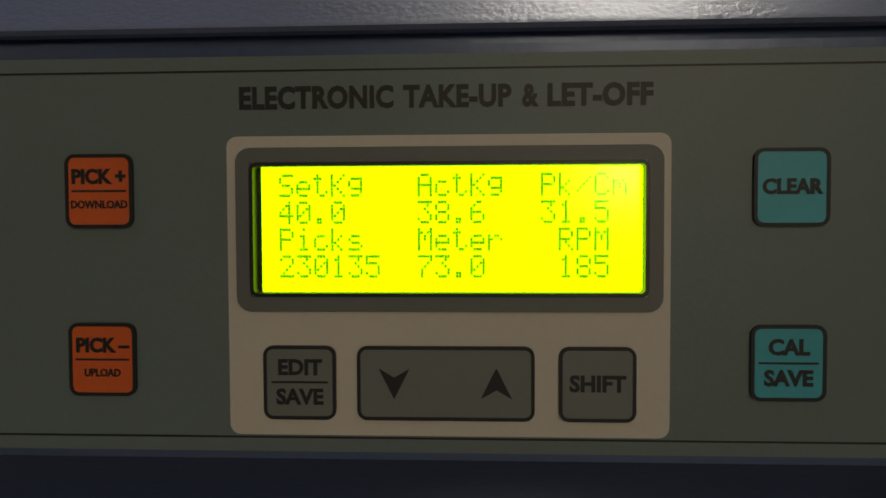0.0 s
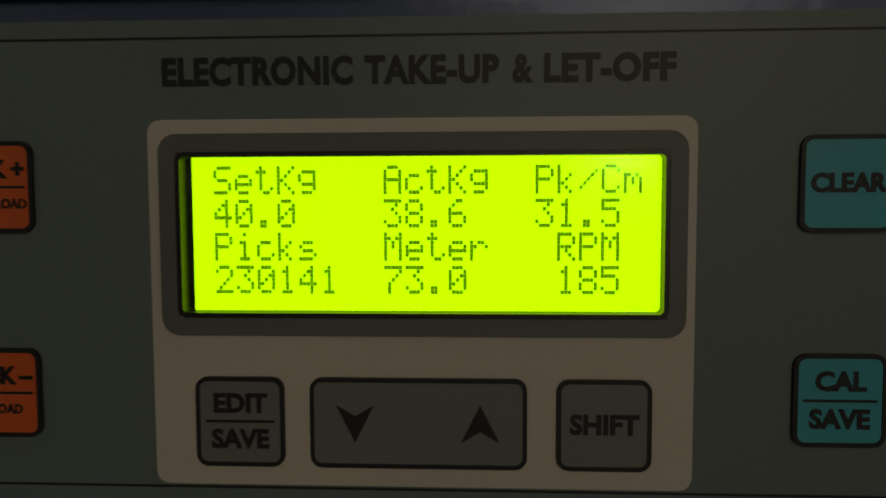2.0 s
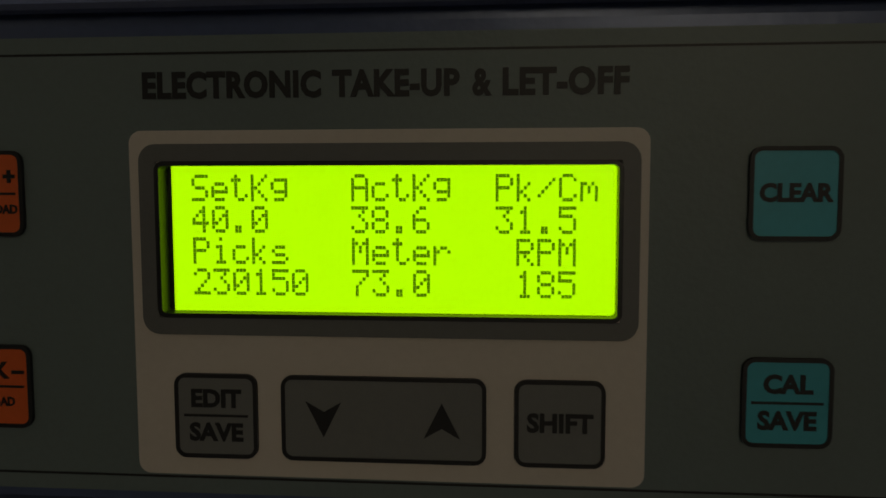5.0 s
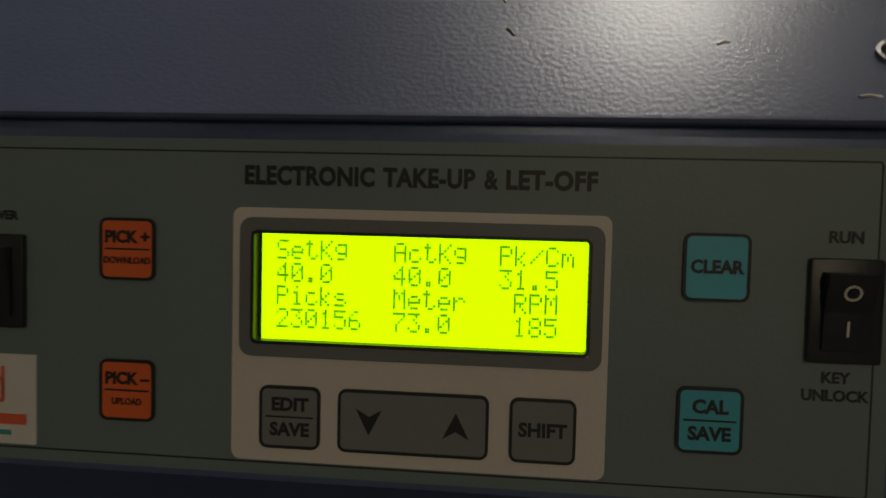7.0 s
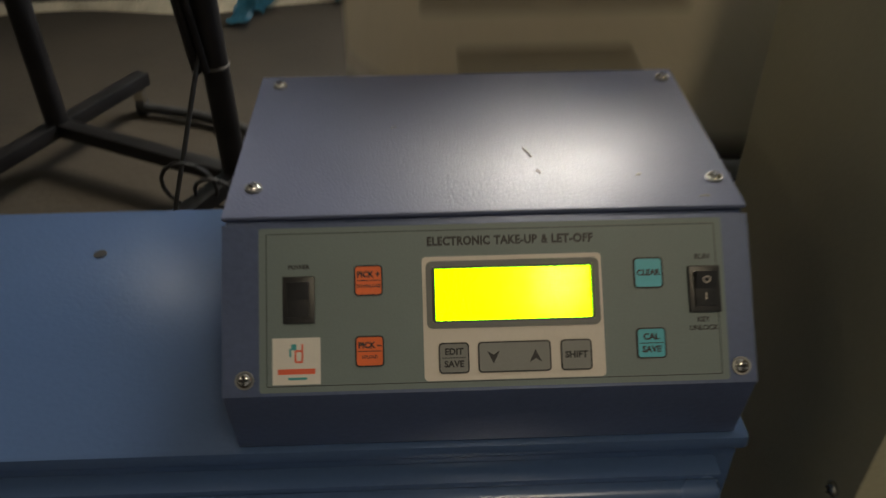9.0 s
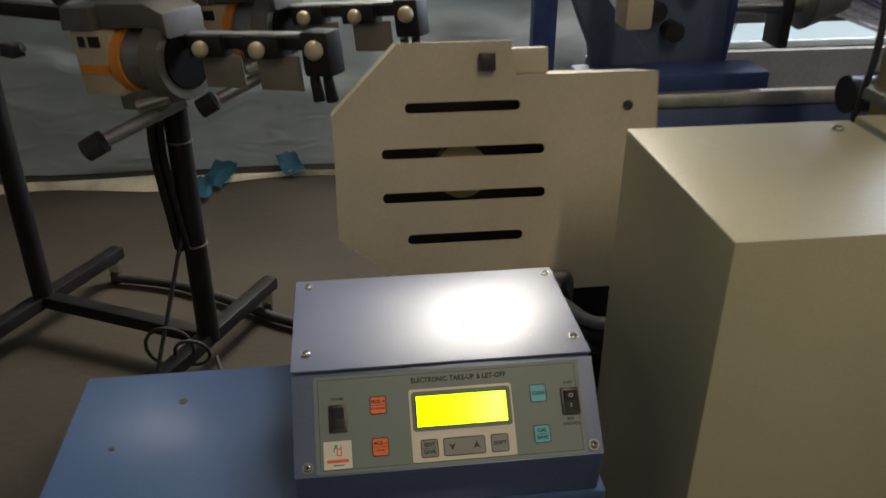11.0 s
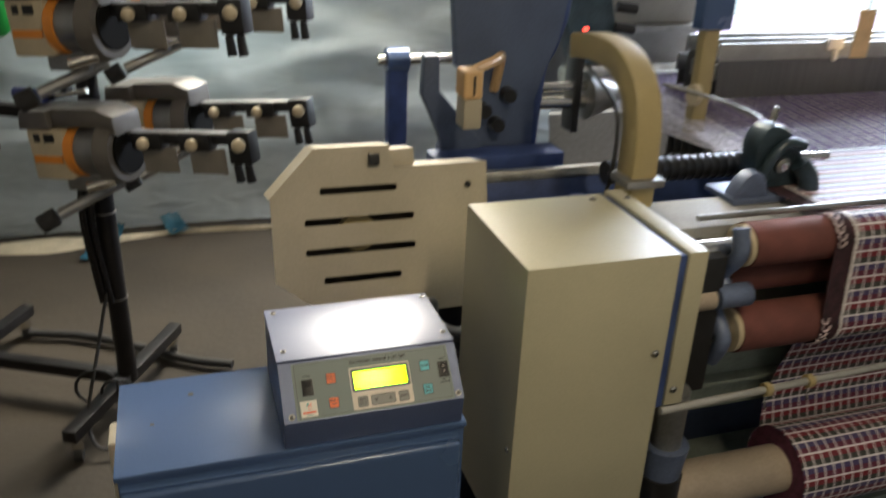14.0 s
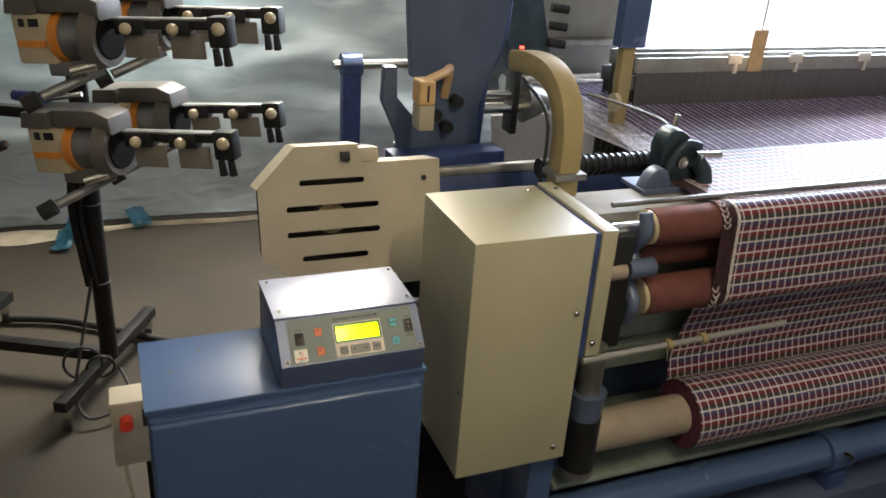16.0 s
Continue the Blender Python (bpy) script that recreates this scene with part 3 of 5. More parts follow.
def control_box():
    t = thing("control_box", "blue metal control box with a lit yellow-green display", "control panel")
    x0, x1 = -0.142, 0.1185
    side = [(0.0194, 0.853), (0.168, 0.853), (0.168, 0.747), (-0.033, 0.747), (-0.0381, 0.793)]
    bm = prism(bmesh.new(), side, "x", x0, x1, 0.003)
    part("housing", bm, BLUE_PAINT, t, "blue painted sheet-metal housing")
    bm = box(bmesh.new(), x0 - 0.001, x1 + 0.001, 0.0158, 0.170, 0.8528, 0.8555, 0.0014)
    part("lid", bm, LID_PAINT, t, "glossy blue lid with orange-peel paint")
    for x, y in ((-0.130, 0.041), (0.110, 0.041), (-0.130, 0.157), (0.111, 0.157)):
        screw(t, pose(x, y, 0.8562))
    for x, y, dx, dy in ((0.013, 0.075, 0.004, -0.010), (0.018, 0.052, 0.002, -0.003), (0.098, 0.024, 0.005, 0.0), (-0.06, 0.10, 0.003, 0.002), (0.07, 0.045, 0.003, 0.001)):
        part("scuff", tube(bmesh.new(), [(x, y, 0.8556), (x + dx * 0.5, y + dy * 0.5 + 0.0006, 0.8557), (x + dx, y + dy, 0.8556)], 0.0005, 6, 0.5), DULL_STEEL, t, "small scuff in the paint")
    for u in (-0.131, 0.1105):
        screw(t, panel_at(u, -0.0575, 0.0012))
    part("lower_front", prism(bmesh.new(), [(-0.0385, 0.747), (-0.0452, 0.7925), (-0.030, 0.7925), (-0.030, 0.747)], "x", x0, x1, 0.0012), BLUE_PAINT, t, "blue lower front")
    hole = rounded(0.0798, 0.0272, 0.0016, 5, 0.0002, -0.0188)
    part("front_plate", pierced(rounded(x1 - x0, 0.0835, 0.0004, 2, (x0 + x1) / 2, -0.0238), hole, -0.0036, -0.0002), BLUE_PAINT, t, "blue sloping front plate", PANEL)
    # printed overlay
    ov = part("overlay", pierced(rounded(0.229, 0.0800, 0.0015, 4, -0.0095, -0.0240), hole, -0.0002, 0.0001), OVERLAY, t, "grey-green printed overlay", PANEL)
    part("border_line", rim(bmesh.new(), 0.222, 0.0745, 0.001, 0.0004, 0.0001, 0.0002, -0.0095, -0.0240), BLACK_PRINT, ov, "thin dark border line", PANEL)
    for word, u, w in (("ELECTRONIC", -0.0260, 0.0312), ("TAKE-UP", 0.0023, 0.0215), ("&", 0.0166, 0.0033), ("LET-OFF", 0.0303, 0.0206)):
        letters("title_word", word, 0.0059, BLACK_PRINT, ov, panel_at(u, 0.0074, 0.0002), 0.0001, 1.0, 0.00026, 1.06, w)
    wh = part("display_surround", pierced(rounded(0.0885, 0.0605, 0.0022, 5, 0, -0.03025), hole, 0.0001, 0.0003), WHITE_PRINT, t, "off-white printed display field", PANEL)
    # display window: grey frame, black rim, recessed lit pane
    gw, gh, gv = 0.0852, 0.0330, -0.0188
    part("grey_frame", rim(bmesh.new(), gw, gh, 0.003, 0.0030, 0.0003, 0.0009, 0.0002, gv), GREY_PRINT, wh, "grey display frame", PANEL)
    part("black_rim", rim(bmesh.new(), 0.0797, 0.0271, 0.0016, 0.0008, -0.0026, 0.0010, 0.0002, gv), BLACK_PLASTIC, wh, "black inner rim", PANEL)
    bm = flat(bmesh.new(), rounded(0.0794, 0.0268, 0.001, 4, 0.0002, gv), -0.0034, -0.0029)
    part("display_well", bm, BLACK_PLASTIC, wh, "dark well behind the display", PANEL)
    pane = part("display_pane", flat(bmesh.new(), rounded(0.0777, 0.0262, 0.0006, 4, 0.0009, gv), -0.0028, -0.0024), LCD_GLOW, wh, "glowing yellow-green backlit display", PANEL)
    for word, c, r in (("SetKg", 0, 0), ("ActKg", 8, 0), ("Pk/Cm", 15, 0), ("40.0", 0, 1), (".", 10, 1), ("31.5", 15, 1),
                       ("Picks", 0, 2), ("Meter", 8, 2), ("RPM", 16, 2), ("2301", 0, 3), ("73.0", 8, 3), ("185", 16, 3)):
        lcd_row(pane, word, c, r)
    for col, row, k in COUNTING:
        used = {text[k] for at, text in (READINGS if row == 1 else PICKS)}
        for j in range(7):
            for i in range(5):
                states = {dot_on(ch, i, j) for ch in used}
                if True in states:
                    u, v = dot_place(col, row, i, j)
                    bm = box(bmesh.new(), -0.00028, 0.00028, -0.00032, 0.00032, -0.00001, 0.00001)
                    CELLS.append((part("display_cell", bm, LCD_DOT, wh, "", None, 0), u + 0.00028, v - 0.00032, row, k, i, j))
    # keys
    k = key(t, "edit_key", -0.0297, -0.0497, 0.0148, 0.0150, KEY_GREY, "grey membrane key")
    letters("legend", "EDIT", 0.0043, BLACK_PRINT, k, panel_at(-0.0297, -0.0467, 0.001), 0.0001, 1.0, 0.00017)
    letters("legend", "SAVE", 0.0043, BLACK_PRINT, k, panel_at(-0.0297, -0.0527, 0.001), 0.0001, 1.0, 0.00017)
    stroke(k, -0.0297, -0.0496, 0.0115)
    k = key(t, "arrow_key", -0.0002, -0.0497, 0.0356, 0.0150, KEY_GREY, "wide grey membrane key with two arrows")
    for u, s in ((-0.0105, -1), (0.0100, 1)):
        pts = [(u, -0.0497 + s * 0.0032), (u - 0.0031, -0.0497 - s * 0.0030), (u, -0.0497 - s * 0.0012), (u + 0.0031, -0.0497 - s * 0.0030)]
        part("arrow", flat(bmesh.new(), pts if s > 0 else pts[::-1], 0.0009, 0.0012), BLACK_PRINT, k, "black arrow print", PANEL)
    k = key(t, "shift_key", 0.0300, -0.0497, 0.0152, 0.0150, KEY_GREY, "grey membrane key")
    letters("legend", "SHIFT", 0.0044, BLACK_PRINT, k, panel_at(0.0300, -0.0497, 0.001), 0.0001, 1.0, 0.00017)
    for name, v, sign, low in (("pick_up_key", -0.0108, "PICK +", "DOWNLOAD"), ("pick_down_key", -0.0452, "PICK –", "UPLOAD")):
        k = key(t, name, -0.0705, v, 0.0140, 0.0150, ORANGE_KEY, "orange membrane key")
        letters("legend", sign, 0.0040, BLACK_PRINT, k, panel_at(-0.0705, v + 0.0028, 0.001), 0.0001, 0.95, 0.00017)
        letters("legend", low, 0.0022, BLACK_PRINT, k, panel_at(-0.0705, v - 0.0028, 0.001), 0.0001, 0.88, 0.00006)
        stroke(k, -0.0705, v, 0.0112)
    k = key(t, "clear_key", 0.0672, -0.0108, 0.0145, 0.0152, CYAN_KEY, "cyan membrane key")
    letters("legend", "CLEAR", 0.0040, BLACK_PRINT, k, panel_at(0.0672, -0.0108, 0.001), 0.0001, 0.95, 0.00017)
    k = key(t, "save_key", 0.0670, -0.0452, 0.0145, 0.0150, CYAN_KEY, "cyan membrane key")
    letters("legend", "CAL", 0.0042, BLACK_PRINT, k, panel_at(0.0670, -0.0422, 0.001), 0.0001, 1.0, 0.00017)
    letters("legend", "SAVE", 0.0042, BLACK_PRINT, k, panel_at(0.0670, -0.0483, 0.001), 0.0001, 1.0, 0.00017)
    stroke(k, 0.0670, -0.0452, 0.0115)
    # switches and their print
    rocker_switch(t, -0.1045, -0.0195, False)
    rocker_switch(t, 0.0945, -0.0195)
    letters("legend", "POWER", 0.0030, BLACK_PRINT, ov, panel_at(-0.1045, -0.0035, 0.0002), 0.0001, 1.0, 0.00012)
    letters("legend", "RUN", 0.0036, BLACK_PRINT, ov, panel_at(0.0945, -0.0035, 0.0002), 0.0001, 1.0, 0.00012)
    letters("legend", "KEY", 0.0034, BLACK_PRINT, ov, panel_at(0.0935, -0.0345, 0.0002), 0.0001, 1.0, 0.00012)
    letters("legend", "UNLOCK", 0.0034, BLACK_PRINT, ov, panel_at(0.0935, -0.0385, 0.0002), 0.0001, 1.0, 0.00012)
    # maker's sticker: plain shapes
    st = part("logo_sticker", flat(bmesh.new(), rounded(0.0232, 0.0225, 0.0004, 3, -0.1060, -0.0490), 0.0001, 0.0004), STICKER, t, "white logo sticker", PANEL)
    bm = rim(bmesh.new(), 0.0042, 0.0062, 0.0008, 0.0009, 0.0004, 0.0006, -0.1048, -0.0468)
    box(bm, -0.1036, -0.1027, -0.0470, -0.0408, 0.0004, 0.0006)
    part("red_mark", bm, LOGO_RED, st, "orange-red mark", PANEL)
    bm = box(bmesh.new(), -0.1094, -0.1085, -0.0470, -0.0428, 0.0004, 0.0006)
    box(bm, -0.1085, -0.1060, -0.0437, -0.0408, 0.0004, 0.0006)
    part("teal_mark", bm, LOGO_TEAL, st, "teal mark", PANEL)
    part("red_bar", box(bmesh.new(), -0.1150, -0.0970, -0.0553, -0.0527, 0.0004, 0.0006), LOGO_RED, st, "orange-red bar", PANEL)
    part("teal_bar", box(bmesh.new(), -0.1100, -0.1010, -0.0580, -0.0568, 0.0004, 0.0006), LOGO_TEAL, st, "small teal bar", PANEL)


control_box()


def blue_cabinet():
    t = thing("switch_cabinet", "blue sheet-metal switch cabinet carrying the control box", "cabinet")
    part("body", box(bmesh.new(), -0.364, 0.124, -0.038, 0.180, 0.0, 0.738, 0.003), CABINET_BLUE, t)
    part("top", box(bmesh.new(), -0.368, 0.127, -0.042, 0.183, 0.736, 0.746, 0.003), CABINET_BLUE, t, "flat blue top plate")
    d = part("door", box(bmesh.new(), -0.361, 0.112, -0.060, -0.036, 0.03, 0.724, 0.006, 3), CABINET_BLUE, t, "blue door with rounded edges")
    part("door_lip", box(bmesh.new(), -0.361, 0.112, -0.052, -0.038, 0.724, 0.729, 0.002), CABINET_BLUE, d)
    for x, y, r in ((-0.263, 0.131, 0.0045), (-0.319, 0.066, 0.0032)):
        part("screw_hole", cyl(bmesh.new(), (x, y, 0.7455), (x, y, 0.7464), r, seg=16), BLACK_PRINT, t, "small dark screw hole")


blue_cabinet()


def gear_cover():
    t = thing("gear_cover", "tall beige sheet-metal gear cover with sharp folded edges", "machine cover")
    part("body", box(bmesh.new(), 0.209, 0.459, -0.031, 0.232, 0.457, 0.982, 0.0025), BEIGE, t)
    part("seal_strip", box(bmesh.new(), 0.459, 0.474, -0.026, 0.230, 0.70, 0.976, 0.002), DARK_BLUE, t, "dark blue strip between the covers")
    part("side_cover", box(bmesh.new(), 0.474, 0.508, -0.031, 0.245, 0.705, 0.982, 0.0025), BEIGE, t, "narrow beige side cover")
    for x, z in ((0.441, 0.81), (0.430, 0.49), (0.487, 0.735)):
        screw(t, pose(x, -0.0318, z, 90), 0.006)
    screw(t, pose(0.2085, -0.012, 0.655, 90, 0, -90), 0.005)
    for x, y in ((0.495, 0.20), (0.430, 0.205)):
        screw(t, pose(x, y, 0.9825), 0.0055)


gear_cover()

# ---------------------------------------------------------------- loom
def loom_frame():
    t = thing("loom_frame", "blue painted steel loom frame with plates and beams", "loom")
    part("front_beam", cyl(bmesh.new(), (0.40, 0.02, 0.24), (4.2, 0.02, 0.24), 0.045), CABINET_BLUE, t, "round blue front beam")
    for x in (1.33, 2.3, 3.3):
        c = part("beam_clamp", cyl(bmesh.new(), (x - 0.035, 0.02, 0.24), (x + 0.035, 0.02, 0.24), 0.056), CABINET_BLUE, t, "blue clamp round the front beam")
        part("clamp_foot", box(bmesh.new(), x - 0.03, x + 0.03, -0.03, 0.07, 0.14, 0.20, 0.006), DARK_BLUE, c)
        part("clamp_bolt", cyl(bmesh.new(), (x, -0.05, 0.265), (x, -0.03, 0.262), 0.009, seg=6), STEEL, c)
    part("base_plate", box(bmesh.new(), 0.42, 4.2, -0.05, 0.35, 0.05, 0.15, 0.006), SLATE_BLUE, t)
    part("leg", box(bmesh.new(), 0.40, 0.46, 0.0, 0.12, 0.0, 0.457, 0.004), CABINET_BLUE, t, "blue leg under the gear cover")
    part("side_plate", box(bmesh.new(), 0.515, 0.55, 0.10, 1.0, 0.0, 0.78, 0.004), DARK_BLUE, t, "dark blue side plate")
    part("cross_beam", box(bmesh.new(), 0.30, 0.62, 0.70, 0.78, 0.80, 0.90, 0.006), DARK_BLUE, t, "dark blue cross beam")
    pts = [(0.36, 1.26), (0.375, 1.085), (0.41, 1.06), (0.41, 0.93), (0.40, 0.90), (0.34, 0.90), (0.34, 0.86), (0.58, 0.86), (0.575, 1.0), (0.60, 1.08), (0.625, 1.14), (0.645, 1.26), (0.645, 1.7), (0.36, 1.7)]
    part("upright_plate", prism(bmesh.new(), pts, "y", 0.80, 0.835, 0.003), SLATE_BLUE, t, "tall slate-blue upright plate")
    part("brace_arm", prism(bmesh.new(), [(0.288, 1.12), (0.322, 1.12), (0.325, 1.04), (0.43, 0.92), (0.43, 0.862), (0.34, 0.862), (0.33, 0.93), (0.285, 1.03)], "y", 0.765, 0.798, 0.004), SLATE_BLUE, t, "slanting slate-blue brace arm")
    for x, z in ((0.44, 0.985), (0.475, 0.95), (0.50, 1.02)):
        part("bolt", cyl(bmesh.new(), (x, 0.77, z), (x, 0.80, z), 0.017), BLACK_PLASTIC, t, "black bolt head")
    # black box added to darken the shaded gap between cover and rollers
    part("gap_backing", box(bmesh.new(), 0.512, 0.612, 0.050, 0.20, 0.66, 0.925, 0.004), BLACK_PLASTIC, t, "black backing added for the dark gap behind the roller bracket")
    # dark plate added under the loom to block the window-lit floor
    part("light_block_plate", box(bmesh.new(), 0.46, 4.2, 0.36, 0.38, 0.0, 0.80, 0.004), SLATE_BLUE, t, "dark plate added under the loom to block window light")
    part("drip_plate", box(bmesh.new(), 0.50, 4.2, 0.05, 0.33, 0.285, 0.30, 0.003), GREEN_GREY, t, "grey-green plate under the cloth roll")
    # near-black plate added as the shade in the gap beside the gear cover
    part("dark_gap_plate", box(bmesh.new(), 0.14, 0.50, 0.52, 0.55, 0.0, 0.72, 0.004), surface("near_black_gap_paint", (0.02, 0.02, 0.024), 0.5, 0.2, 0.3, 12, 160, 0.2), t, "near-black plate added for the dark gap beside the gear cover")
    for k in range(4):
        pts = [(0.10 + 0.02 * k, 0.34, 0.735 - 0.02 * k), (0.17, 0.33 + 0.01 * k, 0.75 - 0.025 * k), (0.20, 0.36, 0.70 - 0.03 * k), (0.195 + 0.01 * k, 0.40, 0.45)]
        part("hose", tube(bmesh.new(), arc(pts), 0.008), RUBBER if k % 2 else DULL_STEEL, t, "thin hose beside the gear cover")
    for k, (mat, label) in enumerate(((DULL_STEEL, "pale grey hose"), (RUBBER, "black hose"), (RUBBER, "black hose"))):
        pts = [(0.14, 0.40 - 0.03 * k, 0.70 - 0.03 * k), (0.18, 0.35, 0.705 - 0.02 * k), (0.22, 0.31, 0.690 - 0.02 * k), (0.27, 0.30, 0.695 - 0.03 * k)]
        part("side_hose", tube(bmesh.new(), arc(pts), 0.009), mat, t, label)
    part("valve_block", box(bmesh.new(), 0.175, 0.205, 0.30, 0.35, 0.58, 0.66, 0.004), DULL_STEEL, t, "small grey valve block")
    part("plate_edge", tube(bmesh.new(), arc([(0.655, 0.83, 1.7), (0.652, 0.83, 1.26), (0.628, 0.83, 1.13), (0.60, 0.83, 1.06), (0.588, 0.83, 0.86)]), 0.012), DARK_BLUE, t, "dark blue rounded plate edge")
    part("breast_beam", box(bmesh.new(), 0.53, 4.2, 0.13, 0.26, 0.87, 0.945, 0.006), REAR_GREY, t, "grey breast beam")
    part("breast_rod", cyl(bmesh.new(), (0.585, 0.115, 0.970), (4.2, 0.115, 0.970), 0.006), DULL_STEEL, t, "thin dark rod over the cloth")
    part("under_tray", box(bmesh.new(), 0.53, 4.2, 0.19, 0.22, 0.50, 0.84, 0.004), GREEN_GREY, t, "grey-green tray behind the rollers")
    part("tray_lip", box(bmesh.new(), 0.53, 4.2, 0.16, 0.19, 0.575, 0.585, 0.003), GREEN_GREY, t)


loom_frame()


def take_up_rollers():
    for y, z, r, name in ((0.085, 0.925, 0.040, "upper"), (0.13, 0.845, 0.034, "middle"), (0.075, 0.765, 0.043, "lower")):
        t = thing("take_up_roller", "red-brown rubber covered take-up roller of the loom", "roller", pose(0, y, z), "take-up rollers")
        part("rubber_cover", cyl(bmesh.new(), (0.665, 0, 0), (4.1, 0, 0), r, seg=40), RED_RUBBER, t)
        part("end_disc", cyl(bmesh.new(), (0.655, 0, 0), (0.666, 0, 0), r * 0.93, seg=32), CREAM_PLASTIC, t, "pale end disc")
        part("shaft", cyl(bmesh.new(), (0.53, 0, 0), (0.66, 0, 0), 0.016), STEEL, t, "steel shaft end")
    t = thing("roller_bracket", "grey-blue cast bracket holding the take-up rollers", "bracket")
    bm = tube(bmesh.new(), arc([(0.632, 0.06, 0.97), (0.632, 0.05, 0.925), (0.632, 0.085, 0.875), (0.632, 0.065, 0.845), (0.632, 0.09, 0.81), (0.632, 0.05, 0.765), (0.632, 0.07, 0.71)]), 0.0145, 12)
    part("arm", bm, GREY_BLUE, t)
    part("hub", cyl(bmesh.new(), (0.605, 0.055, 0.846), (0.668, 0.055, 0.846), 0.021), GREY_BLUE, t, "cast hub")
    part("hub_shaft", cyl(bmesh.new(), (0.50, 0.06, 0.843), (0.60, 0.06, 0.843), 0.02), CARD_TUBE, t, "dull brown shaft")


take_up_rollers()


def swept(profile, x0, x1, thick=0.0012, slant=None, seg=1):
    """Cloth along x over a profile of (y, z) points, with its length and width kept for the weave."""
    bm = bmesh.new()
    uv = bm.loops.layers.uv.new("UVMap")
    s, lens = 0.0, [0.0]
    for a, b in zip(profile, profile[1:]):
        s += math.dist(a, b)
        lens.append(s)
    rows_ = []
    for (y, z), l in zip(profile, lens):
        left = slant(y, z) if slant else x0
        rows_.append([bm.verts.new((left + (x1 - left) * k / seg, y, z)) for k in range(seg + 1)])
    for j in range(len(profile) - 1):
        for k in range(seg):
            f = bm.faces.new((rows_[j][k], rows_[j][k + 1], rows_[j + 1][k + 1], rows_[j + 1][k]))
            for lp, l in zip(f.loops, (lens[j], lens[j], lens[j + 1], lens[j + 1])):
                lp[uv].uv = (lp.vert.co.x, l)
    return bm


def circle(cy, cz, r, a0, a1, n=24):
    return [(cy + r * math.cos(radians(a0 + (a1 - a0) * k / n)), cz + r * math.sin(radians(a0 + (a1 - a0) * k / n))) for k in range(n + 1)]


def woven_cloth():
    prof = [(0.44 - 0.325 * k / 10, 0.957 + 0.006 * k / 10) for k in range(11)]
    prof += circle(0.085, 0.925, 0.043, 70, 185, 14) + circle(0.075, 0.765, 0.046, 160, 280, 14)
    prof += [(0.11, 0.70), (0.13, 0.62), (0.135, 0.54), (0.12, 0.49)]
    bm = swept(prof, 0.862, 4.1, slant=lambda y, z: 0.862 - 0.03 * max(0.0, 0.73 - z) / 0.2)
    ob = part("woven_cloth", bm, CLOTH, None, "", smooth=60)
    tagged(ob, "red, navy and white checked cloth running over the rollers", "cloth")
    path = prof[6:42]
    strip = swept(path, 0.822, 0.860)
    ob = part("waste_selvedge", strip, surface("dark_waste_yarn", (0.035, 0.012, 0.018), 0.85, 0, 0.5, 60, 500, 0.6), None, "", smooth=60)
    tagged(ob, "dark narrow waste selvedge running beside the cloth", "selvedge")
    bm = bmesh.new()
    rng = random.Random(3)
    for n, ((y, z), (y2, z2)) in enumerate(zip(path, path[1:])):
        if n % 2:
            continue
        d = Vector((0, y2 - y, z2 - z)).normalized()
        out = Vector((0, d.z, -d.y)) if d.z < 0 else Vector((0, -d.z, d.y))
        out = out if out.y < 0 or abs(out.y) < 0.3 and out.z > 0 else -out
        c = Vector((0, y, z)) + out * 0.002
        w = rng.uniform(0.006, 0.010)
        x = 0.832 + rng.uniform(-0.002, 0.002)
        tube(bm, arc([Vector((x - w, 0, 0)) + c - d * 0.006, Vector((x - w * 0.4, 0, 0)) + c + d * 0.003, Vector((x + w * 0.5, 0, 0)) + c + d * 0.003, Vector((x + w, 0, 0)) + c - d * 0.007], 4), 0.0019, 6)
    ob = part("selvedge_fringe", bm, surface("fringe_yarn", (0.52, 0.42, 0.43), 0.85, 0, 0.5, 60, 400, 0.2))
    tagged(ob, "pale looped yarn fringe on the waste selvedge", "fringe", "", "stuff")
    edge_path = prof[6:40]
    bm = swept([(y - 0.0008, z + 0.0008) for y, z in edge_path], 0.8625, 0.8705)
    ob = part("selvedge_band", bm, surface("white_selvedge_yarn", (0.60, 0.56, 0.55), 0.7, 0, 0.2, 60, 400, 0.2), None, "", smooth=60)
    tagged(ob, "thick white woven edge band of the cloth", "selvedge")


woven_cloth()


def cloth_roll():
    t = thing("cloth_roll", "roll of red, navy and white checked cloth on a core", "cloth roll")
    cy, cz, r = 0.06, 0.43, 0.085
    bm = swept(circle(cy, cz, r, 0, 360, 48), 0.83, 4.1)
    part("cloth_wrap", bm, CLOTH, t, "", smooth=60)
    ends = surface("cloth_roll_end", (0.10, 0.025, 0.05), 0.9, 0, 0.3, 60, 300, 0.2)
    for k in range(9):
        q = r - 0.001 - k * 0.004
        x = 0.832 + (k % 2) * 0.003 + k * 0.001
        part("cloth_layer", cyl(bmesh.new(), (x, cy, cz), (x + 0.004, cy, cz), q, seg=40), ends, t, "dark cloth layer edge")
    part("core", cyl(bmesh.new(), (0.56, cy, cz), (0.9, cy, cz), 0.048, seg=32), CARD_TUBE, t, "dull brown core tube")


cloth_roll()


